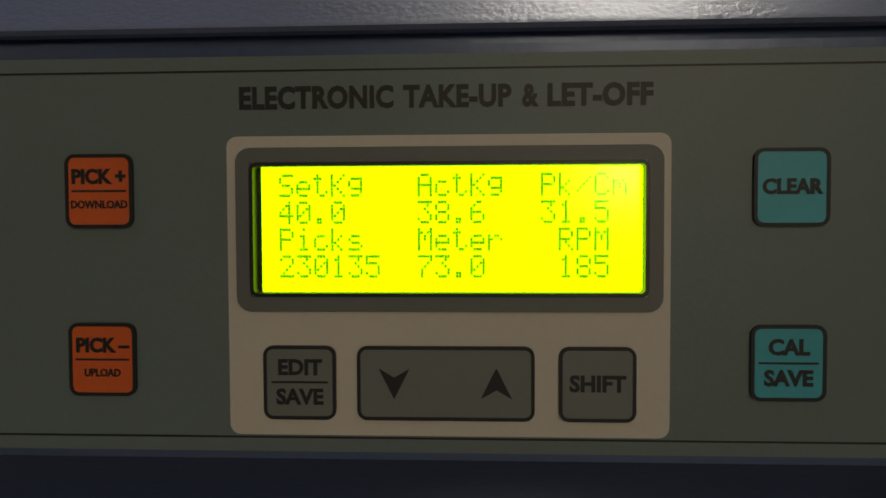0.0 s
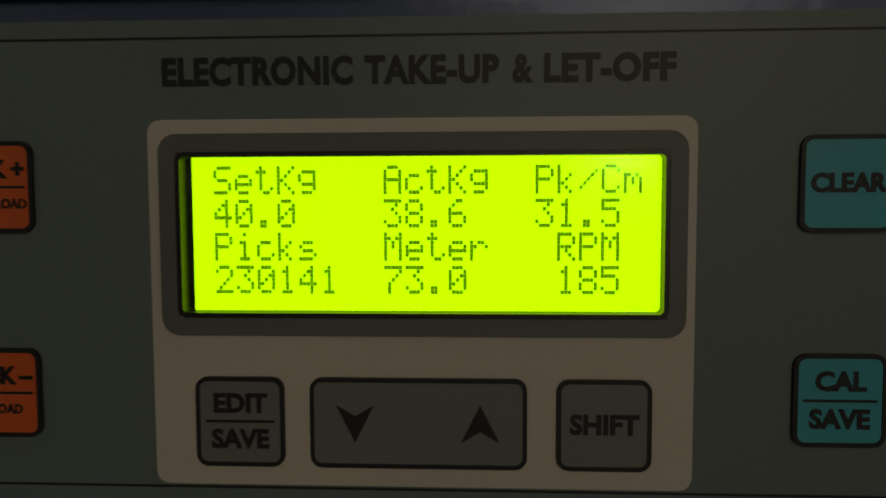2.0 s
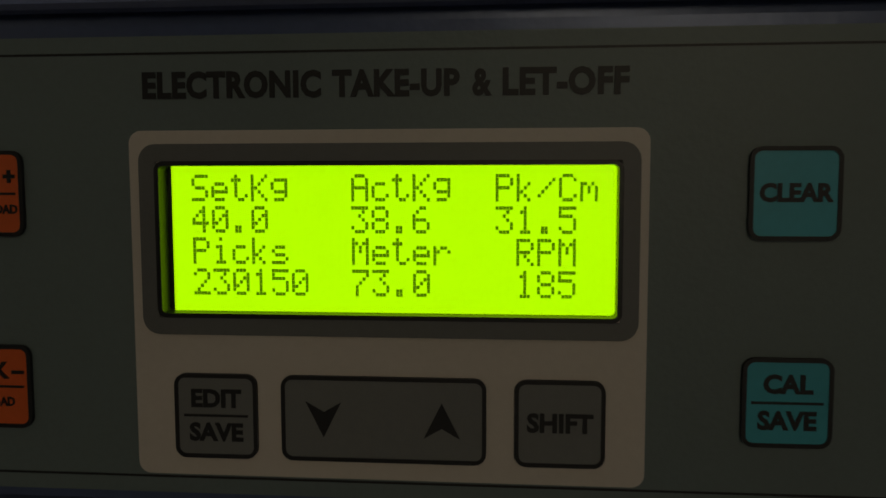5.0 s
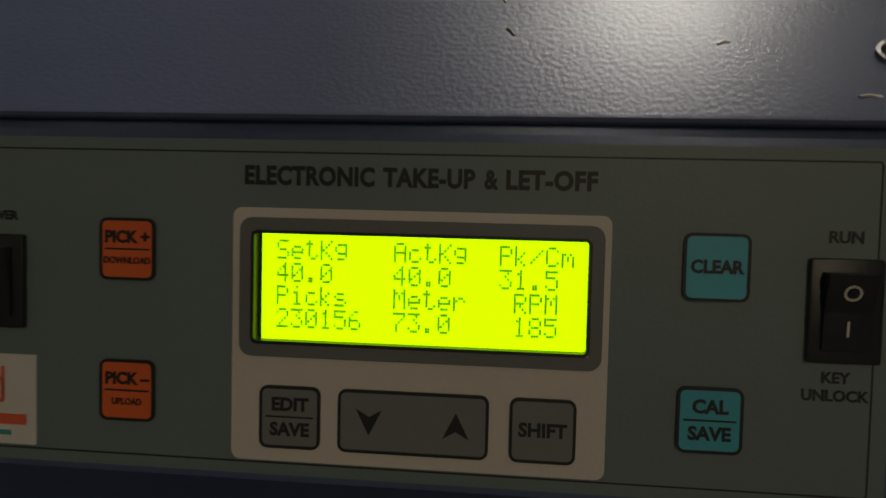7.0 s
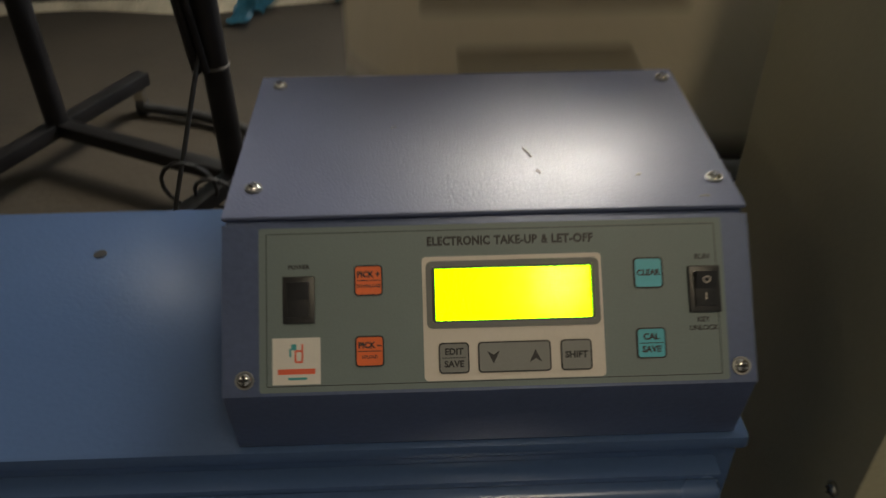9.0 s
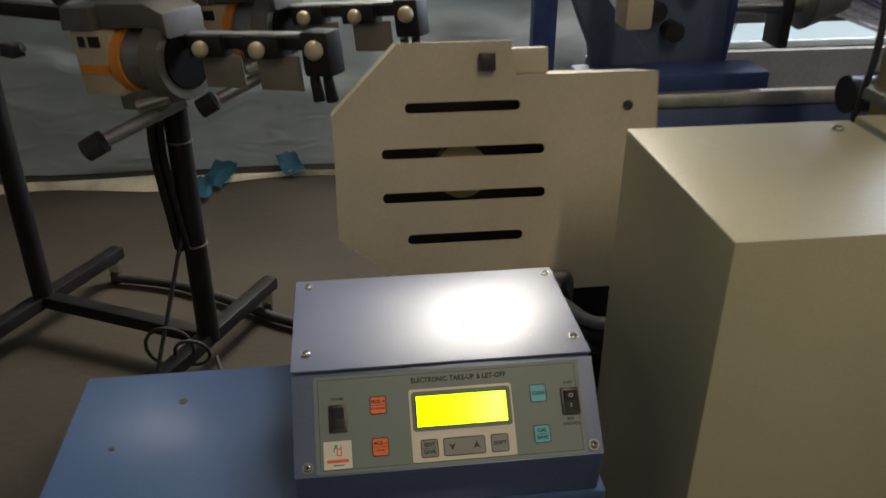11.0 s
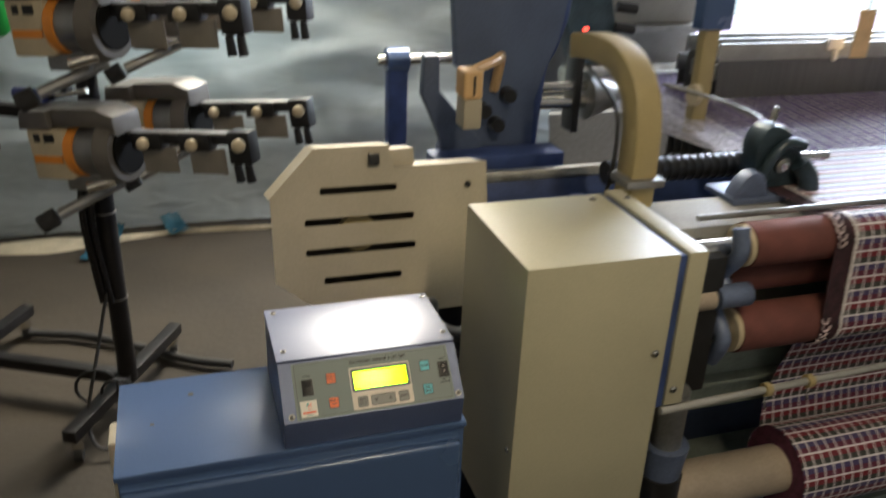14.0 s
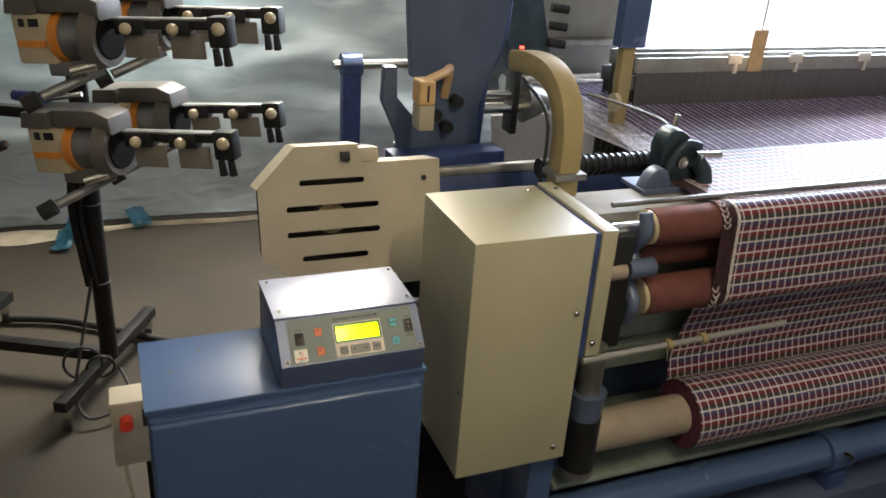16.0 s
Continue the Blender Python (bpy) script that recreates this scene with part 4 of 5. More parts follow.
def tray_rail():
    t = thing("tension_rail", "pale round rail with small brass clips", "rail")
    part("rail", cyl(bmesh.new(), (0.47, -0.03, 0.695), (1.06, 0.03, 0.665), 0.0070), RAIL_PAINT, t)
    for x in (0.70, 0.80):
        f = (x - 0.47) / 0.59
        c = part("clip", cyl(bmesh.new(), (x - 0.006, -0.03 + 0.06 * f, 0.695 - 0.03 * f), (x + 0.006, -0.03 + 0.06 * f, 0.695 - 0.03 * f), 0.0125), KHAKI, t, "brass clip")
        part("hook", tube(bmesh.new(), arc([(x, -0.03 + 0.06 * f, 0.685 - 0.03 * f), (x, -0.035 + 0.06 * f, 0.66 - 0.03 * f), (x + 0.008, -0.03 + 0.06 * f, 0.655 - 0.03 * f)]), 0.002), STEEL, c)


tray_rail()


def take_up_motor():
    t = thing("take_up_motor", "black motor with a blue gear head below the cover", "motor")
    part("coupling", cyl(bmesh.new(), (0.545, 0.04, 0.56), (0.545, 0.04, 0.68), 0.028), DULL_STEEL, t)
    part("gear_head", cyl(bmesh.new(), (0.545, 0.04, 0.50), (0.545, 0.04, 0.565), 0.036, 0.043), GREY_BLUE, t, "grey-blue gear head")
    part("motor_body", cyl(bmesh.new(), (0.545, 0.04, 0.36), (0.545, 0.04, 0.50), 0.040), BLACK_PLASTIC, t, "black motor body")
    part("motor_cap", cyl(bmesh.new(), (0.545, 0.04, 0.345), (0.545, 0.04, 0.362), 0.041), DULL_STEEL, t)


take_up_motor()


def arch_bracket():
    t = thing("arch_bracket", "khaki cast arch bracket bolted beside the gear cover", "bracket")
    pts = arc([(0.545, 0.268, 0.93), (0.545, 0.268, 1.02), (0.545, 0.272, 1.09), (0.545, 0.298, 1.15), (0.545, 0.36, 1.188), (0.545, 0.45, 1.195), (0.545, 0.54, 1.182)], 8)
    left, right = [], []
    for i, p in enumerate(pts):
        d = (pts[min(i + 1, len(pts) - 1)] - pts[max(i - 1, 0)]).normalized()
        h = 0.030 - 0.006 * i / len(pts)
        left.append((p.y - d.z * h, p.z + d.y * h))
        right.append((p.y + d.z * h, p.z - d.y * h))
    part("arch", prism(bmesh.new(), left + right[::-1], "x", 0.523, 0.574, 0.006), KHAKI, t)
    part("foot", box(bmesh.new(), 0.52, 0.58, 0.20, 0.29, 0.90, 0.935, 0.004), KHAKI, t)
    part("indicator", box(bmesh.new(), 0.541, 0.549, 0.515, 0.523, 1.214, 1.219), LED_GLOW, t, "small red indicator light")
    part("cable", tube(bmesh.new(), arc([(0.51, 0.30, 0.95), (0.512, 0.29, 1.05), (0.515, 0.32, 1.12), (0.52, 0.45, 1.16)]), 0.004), BLACK_PLASTIC, t, "thin cable along the arch")
    part("clamp", box(bmesh.new(), 0.508, 0.585, 0.225, 0.30, 0.985, 1.0, 0.003), DULL_STEEL, t)


arch_bracket()


def sensor_head():
    t = thing("sensor_head", "tan slotted sensor head on an arm", "sensor")
    part("head", box(bmesh.new(), 0.325, 0.367, 0.60, 0.66, 1.06, 1.12, 0.008, 3), TAN, t)
    part("slot", box(bmesh.new(), 0.344, 0.349, 0.597, 0.605, 1.07, 1.11, 0.001), BLACK_PRINT, t, "dark slot")
    part("neck", box(bmesh.new(), 0.328, 0.369, 0.605, 0.66, 0.995, 1.06, 0.006), BEIGE_PALE, t, "pale lower block")
    part("arm", tube(bmesh.new(), arc([(0.36, 0.65, 1.11), (0.43, 0.70, 1.12), (0.465, 0.76, 1.11), (0.47, 0.80, 1.03)]), 0.012, 8), TAN, t)


sensor_head()


def far_post():
    t = thing("back_rest_post", "blue cast post with a round cap and a braced arm", "post")
    part("post", box(bmesh.new(), 0.588, 0.672, 2.27, 2.33, 0.0, 0.76, 0.008), DARK_BLUE, t)
    part("cap", cyl(bmesh.new(), (0.585, 2.30, 0.785), (0.675, 2.30, 0.785), 0.05), CABINET_BLUE, t, "round blue cap")
    part("cross_shaft", cyl(bmesh.new(), (0.55, 2.30, 0.785), (1.0, 2.30, 0.785), 0.022), STEEL, t, "steel cross shaft")


far_post()


def chrome_shafts():
    for y, z, r in ((0.86, 1.015, 0.012), (0.86, 0.975, 0.016)):
        t = thing("cross_shaft", "bright steel cross shaft between the loom frames", "shaft", None, "cross shafts")
        part("bar", cyl(bmesh.new(), (0.58, y, z), (0.74, y, z), r), STEEL, t)
    t = thing("shaft_housing", "dark grey conical shaft housing", "housing")
    part("cone", cyl(bmesh.new(), (0.74, 0.86, 0.99), (0.82, 0.86, 0.99), 0.06, 0.03), DULL_STEEL, t)
    part("plate", box(bmesh.new(), 0.70, 0.72, 0.84, 0.90, 0.90, 1.12, 0.003), BLACK_PLASTIC, t)


chrome_shafts()


def heald_and_sley():
    """The reed swings with the sley; the heald frames stand behind it."""
    t = thing("tool_holder", "blue box on a khaki upright over the warp", "holder")
    part("box_body", box(bmesh.new(), 0.905, 0.985, 0.65, 0.69, 1.185, 1.45, 0.004), CABINET_BLUE, t, "blue box with two screws")
    part("upright", box(bmesh.new(), 0.925, 0.965, 0.66, 0.69, 0.93, 1.19, 0.004), KHAKI, t)
    part("guide_wheel", cyl(bmesh.new(), (0.90, 0.64, 1.04), (0.915, 0.64, 1.04), 0.025), CREAM_PLASTIC, t)
    for k in range(6):
        f = thing("heald_frame", "grey metal heald frame across the warp", "heald frame", None, "heald frames")
        y = 0.80 + 0.035 * k
        part("top_rail", box(bmesh.new(), 1.07, 4.1, y - 0.006, y + 0.006, 1.022, 1.066, 0.003), RAIL_PAINT if k < 2 else DULL_STEEL, f, "pale metal top rail")
        part("wire_sheet", box(bmesh.new(), 1.08, 4.08, y - 0.001, y + 0.001, 0.735, 1.022), HEALD_WIRE, f, "dense grey heald wires")
        for q in (1.42, 1.66, 1.95, 2.4, 2.9):
            if k == 0:
                c = part("clip", box(bmesh.new(), q - 0.026, q + 0.026, y - 0.014, y - 0.004, 1.046, 1.076, 0.004), STICKER, f, "white plastic clip")
                part("clip_tongue", box(bmesh.new(), q + 0.0, q + 0.014, y - 0.013, y - 0.005, 1.016, 1.048, 0.003), STICKER, c)
        part("bottom_rail", box(bmesh.new(), 1.07, 4.1, y - 0.006, y + 0.006, 0.695, 0.735, 0.002), DULL_STEEL, f)
        HEALDS.append(f)


HEALDS = []
heald_and_sley()


def rear_works():
    """Parts that stand behind the arch bracket."""
    t = thing("selvedge_motor", "dark blue-green motor stack with black connectors", "motor")
    part("motor_case", prism(bmesh.new(), [(0.74, 1.06), (0.80, 1.05), (0.85, 1.12), (0.80, 1.30), (0.70, 1.34), (0.70, 1.16)], "y", 0.92, 1.0, 0.008), surface("blue_green_cast", (0.05, 0.08, 0.10), 0.4, 0.3, 0.3, 16, 160, 0.2), t)
    for k in range(4):
        part("connector", cyl(bmesh.new(), (0.83, 0.91, 1.10 + 0.05 * k), (0.88, 0.90, 1.095 + 0.05 * k), 0.013), BLACK_PLASTIC, t, "black connector")
    t = thing("rear_cover", "pale grey sheet cover behind the arch bracket", "machine cover")
    part("panel", box(bmesh.new(), 0.80, 1.30, 1.25, 1.29, 0.85, 1.9, 0.006), REAR_GREY, t)
    part("ledge", box(bmesh.new(), 0.79, 1.31, 1.20, 1.25, 1.08, 1.10, 0.003), DULL_STEEL, t)
    t = thing("warp_beam", "bright steel warp beam roller behind the healds", "roller")
    part("roller", cyl(bmesh.new(), (0.80, 1.12, 0.98), (4.1, 1.12, 0.98), 0.03), STEEL, t)


rear_works()


def hanging_strap():
    t = thing("hanging_tag", "tan cloth tag hanging on a pale cord over the heald frames", "tag")
    part("tag", box(bmesh.new(), 1.428, 1.480, 0.738, 0.742, 1.092, 1.215, 0.001), surface("pale_tan_webbing", (0.72, 0.50, 0.26), 0.7, 0, 0.1, 30, 400, 0.1), t)
    part("cord", cyl(bmesh.new(), (1.454, 0.740, 1.21), (1.454, 0.740, 3.7), 0.003, seg=8), STICKER, t, "thin pale cord")


hanging_strap()


def temple():
    t = thing("temple", "dark blue-green cast temple with a steel tip holding the cloth", "temple")
    cast = surface("dark_teal_cast", (0.03, 0.05, 0.065), 0.36, 0.3, 0.3, 20, 200, 0.2)
    hump = [(p.x, p.z) for p in arc([(0.805, 0, 0.955), (0.792, 0, 1.0), (0.790, 0, 1.045), (0.808, 0, 1.078), (0.838, 0, 1.080), (0.870, 0, 1.055), (0.900, 0, 1.015), (0.928, 0, 0.980), (0.935, 0, 0.955)], 3)]
    part("body", prism(bmesh.new(), hump, "y", 0.246, 0.296, 0.007), cast, t, "humped dark casting")
    part("lever", tube(bmesh.new(), arc([(0.800, 0.238, 0.965), (0.815, 0.236, 1.02), (0.845, 0.234, 1.05), (0.880, 0.232, 1.045)], 5), 0.011, 10), cast, t, "curved dark lever")
    part("side_cheek", tube(bmesh.new(), arc([(0.880, 0.235, 1.01), (0.900, 0.228, 0.985), (0.905, 0.225, 0.958)], 5), 0.020, 12), cast, t, "rounded dark cheek")
    part("adjusting_screw", cyl(bmesh.new(), (0.848, 0.238, 1.005), (0.848, 0.262, 1.005), 0.014), DULL_STEEL, t, "round adjusting screw")
    part("lock_nut", cyl(bmesh.new(), (0.848, 0.232, 1.005), (0.848, 0.240, 1.005), 0.008, seg=6), STEEL, t, "bright lock nut")
    part("top_bolt", cyl(bmesh.new(), (0.828, 0.27, 1.085), (0.832, 0.27, 1.112), 0.007, seg=6), STEEL, t, "bright top bolt")
    part("foot", prism(bmesh.new(), [(p.x, p.z) for p in arc([(0.728, 0, 0.955), (0.742, 0, 0.985), (0.765, 0, 1.004), (0.790, 0, 0.996), (0.806, 0, 0.955)], 3)], "y", 0.212, 0.246, 0.006), GREY_BLUE, t, "grey-blue rounded foot")
    part("foot_plate", box(bmesh.new(), 0.725, 0.93, 0.205, 0.30, 0.945, 0.957, 0.003), GREY_BLUE, t, "flat foot plate")
    part("spring", tube(bmesh.new(), arc([(0.855, 0.30, 1.05), (0.86, 0.36, 1.07), (0.80, 0.44, 1.09), (0.74, 0.52, 1.10)], 5), 0.004, 8), DULL_STEEL, t, "thin steel release wire")
    part("tip", cyl(bmesh.new(), (0.90, 0.30, 1.000), (1.005, 0.30, 0.995), 0.009), STEEL, t, "bright steel tip")
    part("slide_bar", cyl(bmesh.new(), (0.56, 0.40, 0.955), (0.88, 0.40, 0.955), 0.024), BLACK_PLASTIC, t, "dark slide bar")
    for k in range(15):
        x = 0.60 + 0.019 * k
        part("rib", cyl(bmesh.new(), (x, 0.40, 0.955), (x + 0.008, 0.40, 0.955), 0.0275, 0.026, 20), BLACK_PLASTIC, t, "dark ring on the slide bar")


temple()


def warp_sheet():
    """A white group of yarns in every check, violet ones between; odd and even yarns part into the shed."""
    kinds = (("white_warp_yarns", (0.66, 0.63, 0.68), (0.0, 0.0026)), ("violet_warp_yarns", (0.17, 0.12, 0.28), (0.0068, 0.0104, 0.0140, 0.0176)))
    for name, colour, places in kinds:
        bm = bmesh.new()
        for k in range(150):
            spots = places if k > 4 else (0.0, 0.0036, 0.0072, 0.0108, 0.0144, 0.018) if len(places) == 2 else ()
            for n, q in enumerate(spots):
                x = 0.874 + k * 0.0212 + q
                rise = 0.026 if (k + n) % 2 else -0.026
                tube(bm, [(x, 0.44, 0.957), (x, 0.80, 0.957 + rise), (x, 0.98, 0.957 + rise), (x, 1.5, 0.965), (x, 2.3, 0.95)], 0.0013, 4)
        ob = part(name, bm, surface(name, colour, 0.6, 0, 0.3, 90, 300, 0.0), None, "", smooth=60)
        tagged(ob, "many parallel " + name.split("_")[0] + " warp yarns behind the reed", "warp", "", "stuff")


warp_sheet()

# the sley: reed and end guard swing together about a low shaft
PIVOT = (0.0, 0.28, 0.30)


def sley_guard():
    t = thing("sley_guard", "pale beige slotted guard plate rocking on the sley end", "machine guard")
    x0, x1 = -0.10, 0.315
    yf = -0.023          # front face, from the pivot, upright
    pts = [(-0.100, 0.503), (0.010, 0.42), (x1, 0.42), (x1, 0.70), (0.131, 0.70), (0.124, 0.742), (-0.014, 0.742), (-0.100, 0.655)]
    slots = [(0.045, 0.146, 0.665), (0.062, 0.208, 0.609), (0.063, 0.210, 0.553), (0.067, 0.150, 0.498)]
    outer = [(x, z) for x, z in pts]
    bm = bmesh.new()
    vs = [bm.verts.new((x, yf, z)) for x, z in outer]
    es = [bm.edges.new((vs[i], vs[(i + 1) % len(vs)])) for i in range(len(vs))]
    for cx, w, z in slots:
        ring = rounded(w, 0.013, 0.006, 4, 0.063, z)
        rv = [bm.verts.new((x, yf, q)) for x, q in ring]
        es += [bm.edges.new((rv[i], rv[(i + 1) % len(rv)])) for i in range(len(rv))]
    bmesh.ops.triangle_fill(bm, edges=es, use_beauty=True)
    bmesh.ops.solidify(bm, geom=bm.faces[:], thickness=0.003)
    part("plate", bm, BEIGE_PALE, t, "slotted beige plate")
    part("top_fold", box(bmesh.new(), -0.012, 0.126, yf, yf + 0.095, 0.740, 0.744, 0.0012), BEIGE_PALE, t, "folded top edge")
    part("step_fold", box(bmesh.new(), 0.130, x1, yf, yf + 0.095, 0.698, 0.702, 0.0012), BEIGE_PALE, t)
    part("side_fold", box(bmesh.new(), x1 - 0.003, x1, yf, yf + 0.05, 0.42, 0.70, 0.001), BEIGE_PALE, t)
    bm = prism(bmesh.new(), [(-0.100, 0.655), (-0.014, 0.742), (-0.016, 0.744), (-0.102, 0.657)], "y", yf, yf + 0.095)
    part("slope_fold", bm, BEIGE_PALE, t)
    # dark brown sheet stands in for the shade seen through the slots
    part("slot_shade_panel", prism(bmesh.new(), [(-0.095, 0.51), (-0.005, 0.44), (0.31, 0.44), (0.31, 0.69), (-0.06, 0.69), (-0.095, 0.655)], "y", yf + 0.05, yf + 0.053), surface("shadowed_brown_panel", (0.05, 0.04, 0.03), 0.7, 0, 0.2, 20, 200, 0.1), t, "dark panel painted as the shade behind the slots")
    part("boss", cyl(bmesh.new(), (0.063, yf + 0.02, 0.581), (0.063, yf + 0.05, 0.581), 0.035), KHAKI, t, "round boss behind the slots")
    part("latch", box(bmesh.new(), 0.083, 0.103, yf - 0.012, yf, 0.708, 0.730, 0.002), BLACK_PLASTIC, t, "small dark latch")
    part("latch_block", box(bmesh.new(), 0.127, 0.175, yf + 0.012, yf + 0.085, 0.702, 0.735, 0.004), BEIGE_PALE, t)
    part("stud", cyl(bmesh.new(), (0.275, yf - 0.004, 0.66), (0.275, yf, 0.66), 0.006), BLACK_PLASTIC, t)
    return t


def reed():
    t = thing("reed", "grey steel reed and sley beam across the warp", "reed")
    part("sley_beam", box(bmesh.new(), 0.10, 4.1, 0.145, 0.20, 0.638, 0.66, 0.005), DULL_STEEL, t, "grey sley rail")
    part("sley_body", box(bmesh.new(), 0.12, 4.1, 0.150, 0.20, 0.54, 0.638, 0.005), DARK_BLUE, t, "dark blue sley body")
    part("reed_cap", box(bmesh.new(), 0.96, 4.1, 0.160, 0.190, 0.695, 0.712, 0.003), DULL_STEEL, t, "grey reed cap")
    bm = bmesh.new()
    for k in range(420):
        box(bm, 0.97 + k * 0.0073, 0.9735 + k * 0.0073, 0.168, 0.182, 0.655, 0.695)
    part("reed_comb", bm, DULL_STEEL, t, "dense upright reed wires", None, 0)
    part("side_arm", box(bmesh.new(), 0.575, 0.61, 0.13, 0.19, 0.0, 0.60, 0.004), DARK_BLUE, t)
    return t


GUARD, REED = sley_guard(), reed()

# ---------------------------------------------------------------- weft feeder stand
def caster(parent, x, y):
    part("caster_fork", box(bmesh.new(), x - 0.014, x + 0.014, y - 0.014, y + 0.014, 0.035, 0.075, 0.003), STEEL, parent, "bright caster fork")
    part("caster_wheel", cyl(bmesh.new(), (x - 0.011, y, 0.024), (x + 0.011, y, 0.024), 0.024), RUBBER, parent, "dark caster wheel")


P1, P2 = Vector((-0.925, 1.49, 0)), Vector((-0.455, 1.25, 0))


def bar(bm, p, q, w=0.02, h=0.02):
    p, q = Vector(p), Vector(q)
    d = q - p
    m = Matrix.Translation((p + q) / 2) @ d.to_track_quat("X", "Z").to_matrix().to_4x4()
    box(bm, -d.length / 2, d.length / 2, -w, w, -h, h, 0.004, 2, m)
    return bm


def feeder_stand():
    t = thing("feeder_stand", "black steel stand on casters holding the weft feeders", "stand")
    for p in (P1, P2):
        part("pole", cyl(bmesh.new(), (p.x, p.y, 0.09), (p.x, p.y, 1.75), 0.027), BLACK_TUBE, t, "round black pole")
        along = Vector((0.245, 0.46, 0)).normalized()
        a, b = p - along * 0.30, p + along * 0.30
        part("foot_bar", bar(bmesh.new(), (a.x, a.y, 0.095), (b.x, b.y, 0.095), 0.020, 0.018), BLACK_TUBE, t, "black foot bar")
        for q in (a + along * 0.03, b - along * 0.03):
            caster(t, q.x, q.y)
    part("base_bar", bar(bmesh.new(), (P1.x, P1.y, 0.095), (P2.x, P2.y, 0.095), 0.019, 0.018), BLACK_TUBE, t, "black base bar")
    part("rail", bar(bmesh.new(), (P1.x, P1.y, 0.885), (P2.x, P2.y, 0.885), 0.016, 0.016), BLACK_TUBE, t, "upper rail")
    part("rail", bar(bmesh.new(), (P1.x, P1.y, 1.25), (P2.x, P2.y, 1.25), 0.016, 0.016), BLACK_TUBE, t, "upper rail")
    pts = [(P2.x - 0.020, P2.y - 0.01, 0.88), (P2.x - 0.032, P2.y - 0.02, 0.72), (P2.x - 0.040, P2.y - 0.02, 0.6), (P2.x - 0.028, P2.y - 0.02, 0.45), (P2.x - 0.02, P2.y - 0.02, 0.36)]
    for k in range(4):
        part("cable", tube(bmesh.new(), arc([(x + 0.008 * (k - 2), y - 0.012 * (k % 2), z) for x, y, z in pts]), 0.008), BLACK_TUBE, t, "black cable tied to the pole")
    for z in (0.36, 0.62, 0.9):
        part("cable_tie", cyl(bmesh.new(), (P2.x, P2.y, z), (P2.x, P2.y, z + 0.004), 0.030, seg=18), GREY_PLASTIC, t, "pale cable tie")
    part("cable", tube(bmesh.new(), arc([(P2.x - 0.02, P2.y - 0.03, 0.40), (P2.x - 0.06, P2.y - 0.10, 0.25), (P2.x - 0.10, P2.y - 0.18, 0.08), (P2.x - 0.06, P2.y - 0.25, 0.03), (P2.x + 0.05, P2.y - 0.2, 0.05), (P2.x + 0.03, P2.y - 0.1, 0.10)]), 0.005), RUBBER, t, "looping black cable")
    for k, (rx, rz) in enumerate(((0.055, 0.075), (0.040, 0.055))):
        cx, cy, cz = P2.x - 0.075 + 0.05 * k, P2.y - 0.10, 0.135 - 0.02 * k
        loop = [(cx + rx * math.cos(radians(a)), cy - 0.03 * math.sin(radians(a)), cz + rz * math.sin(radians(a))) for a in range(60, 430, 24)]
        part("cable_loop", tube(bmesh.new(), loop, 0.0045), RUBBER, t, "coiled black cable")


feeder_stand()


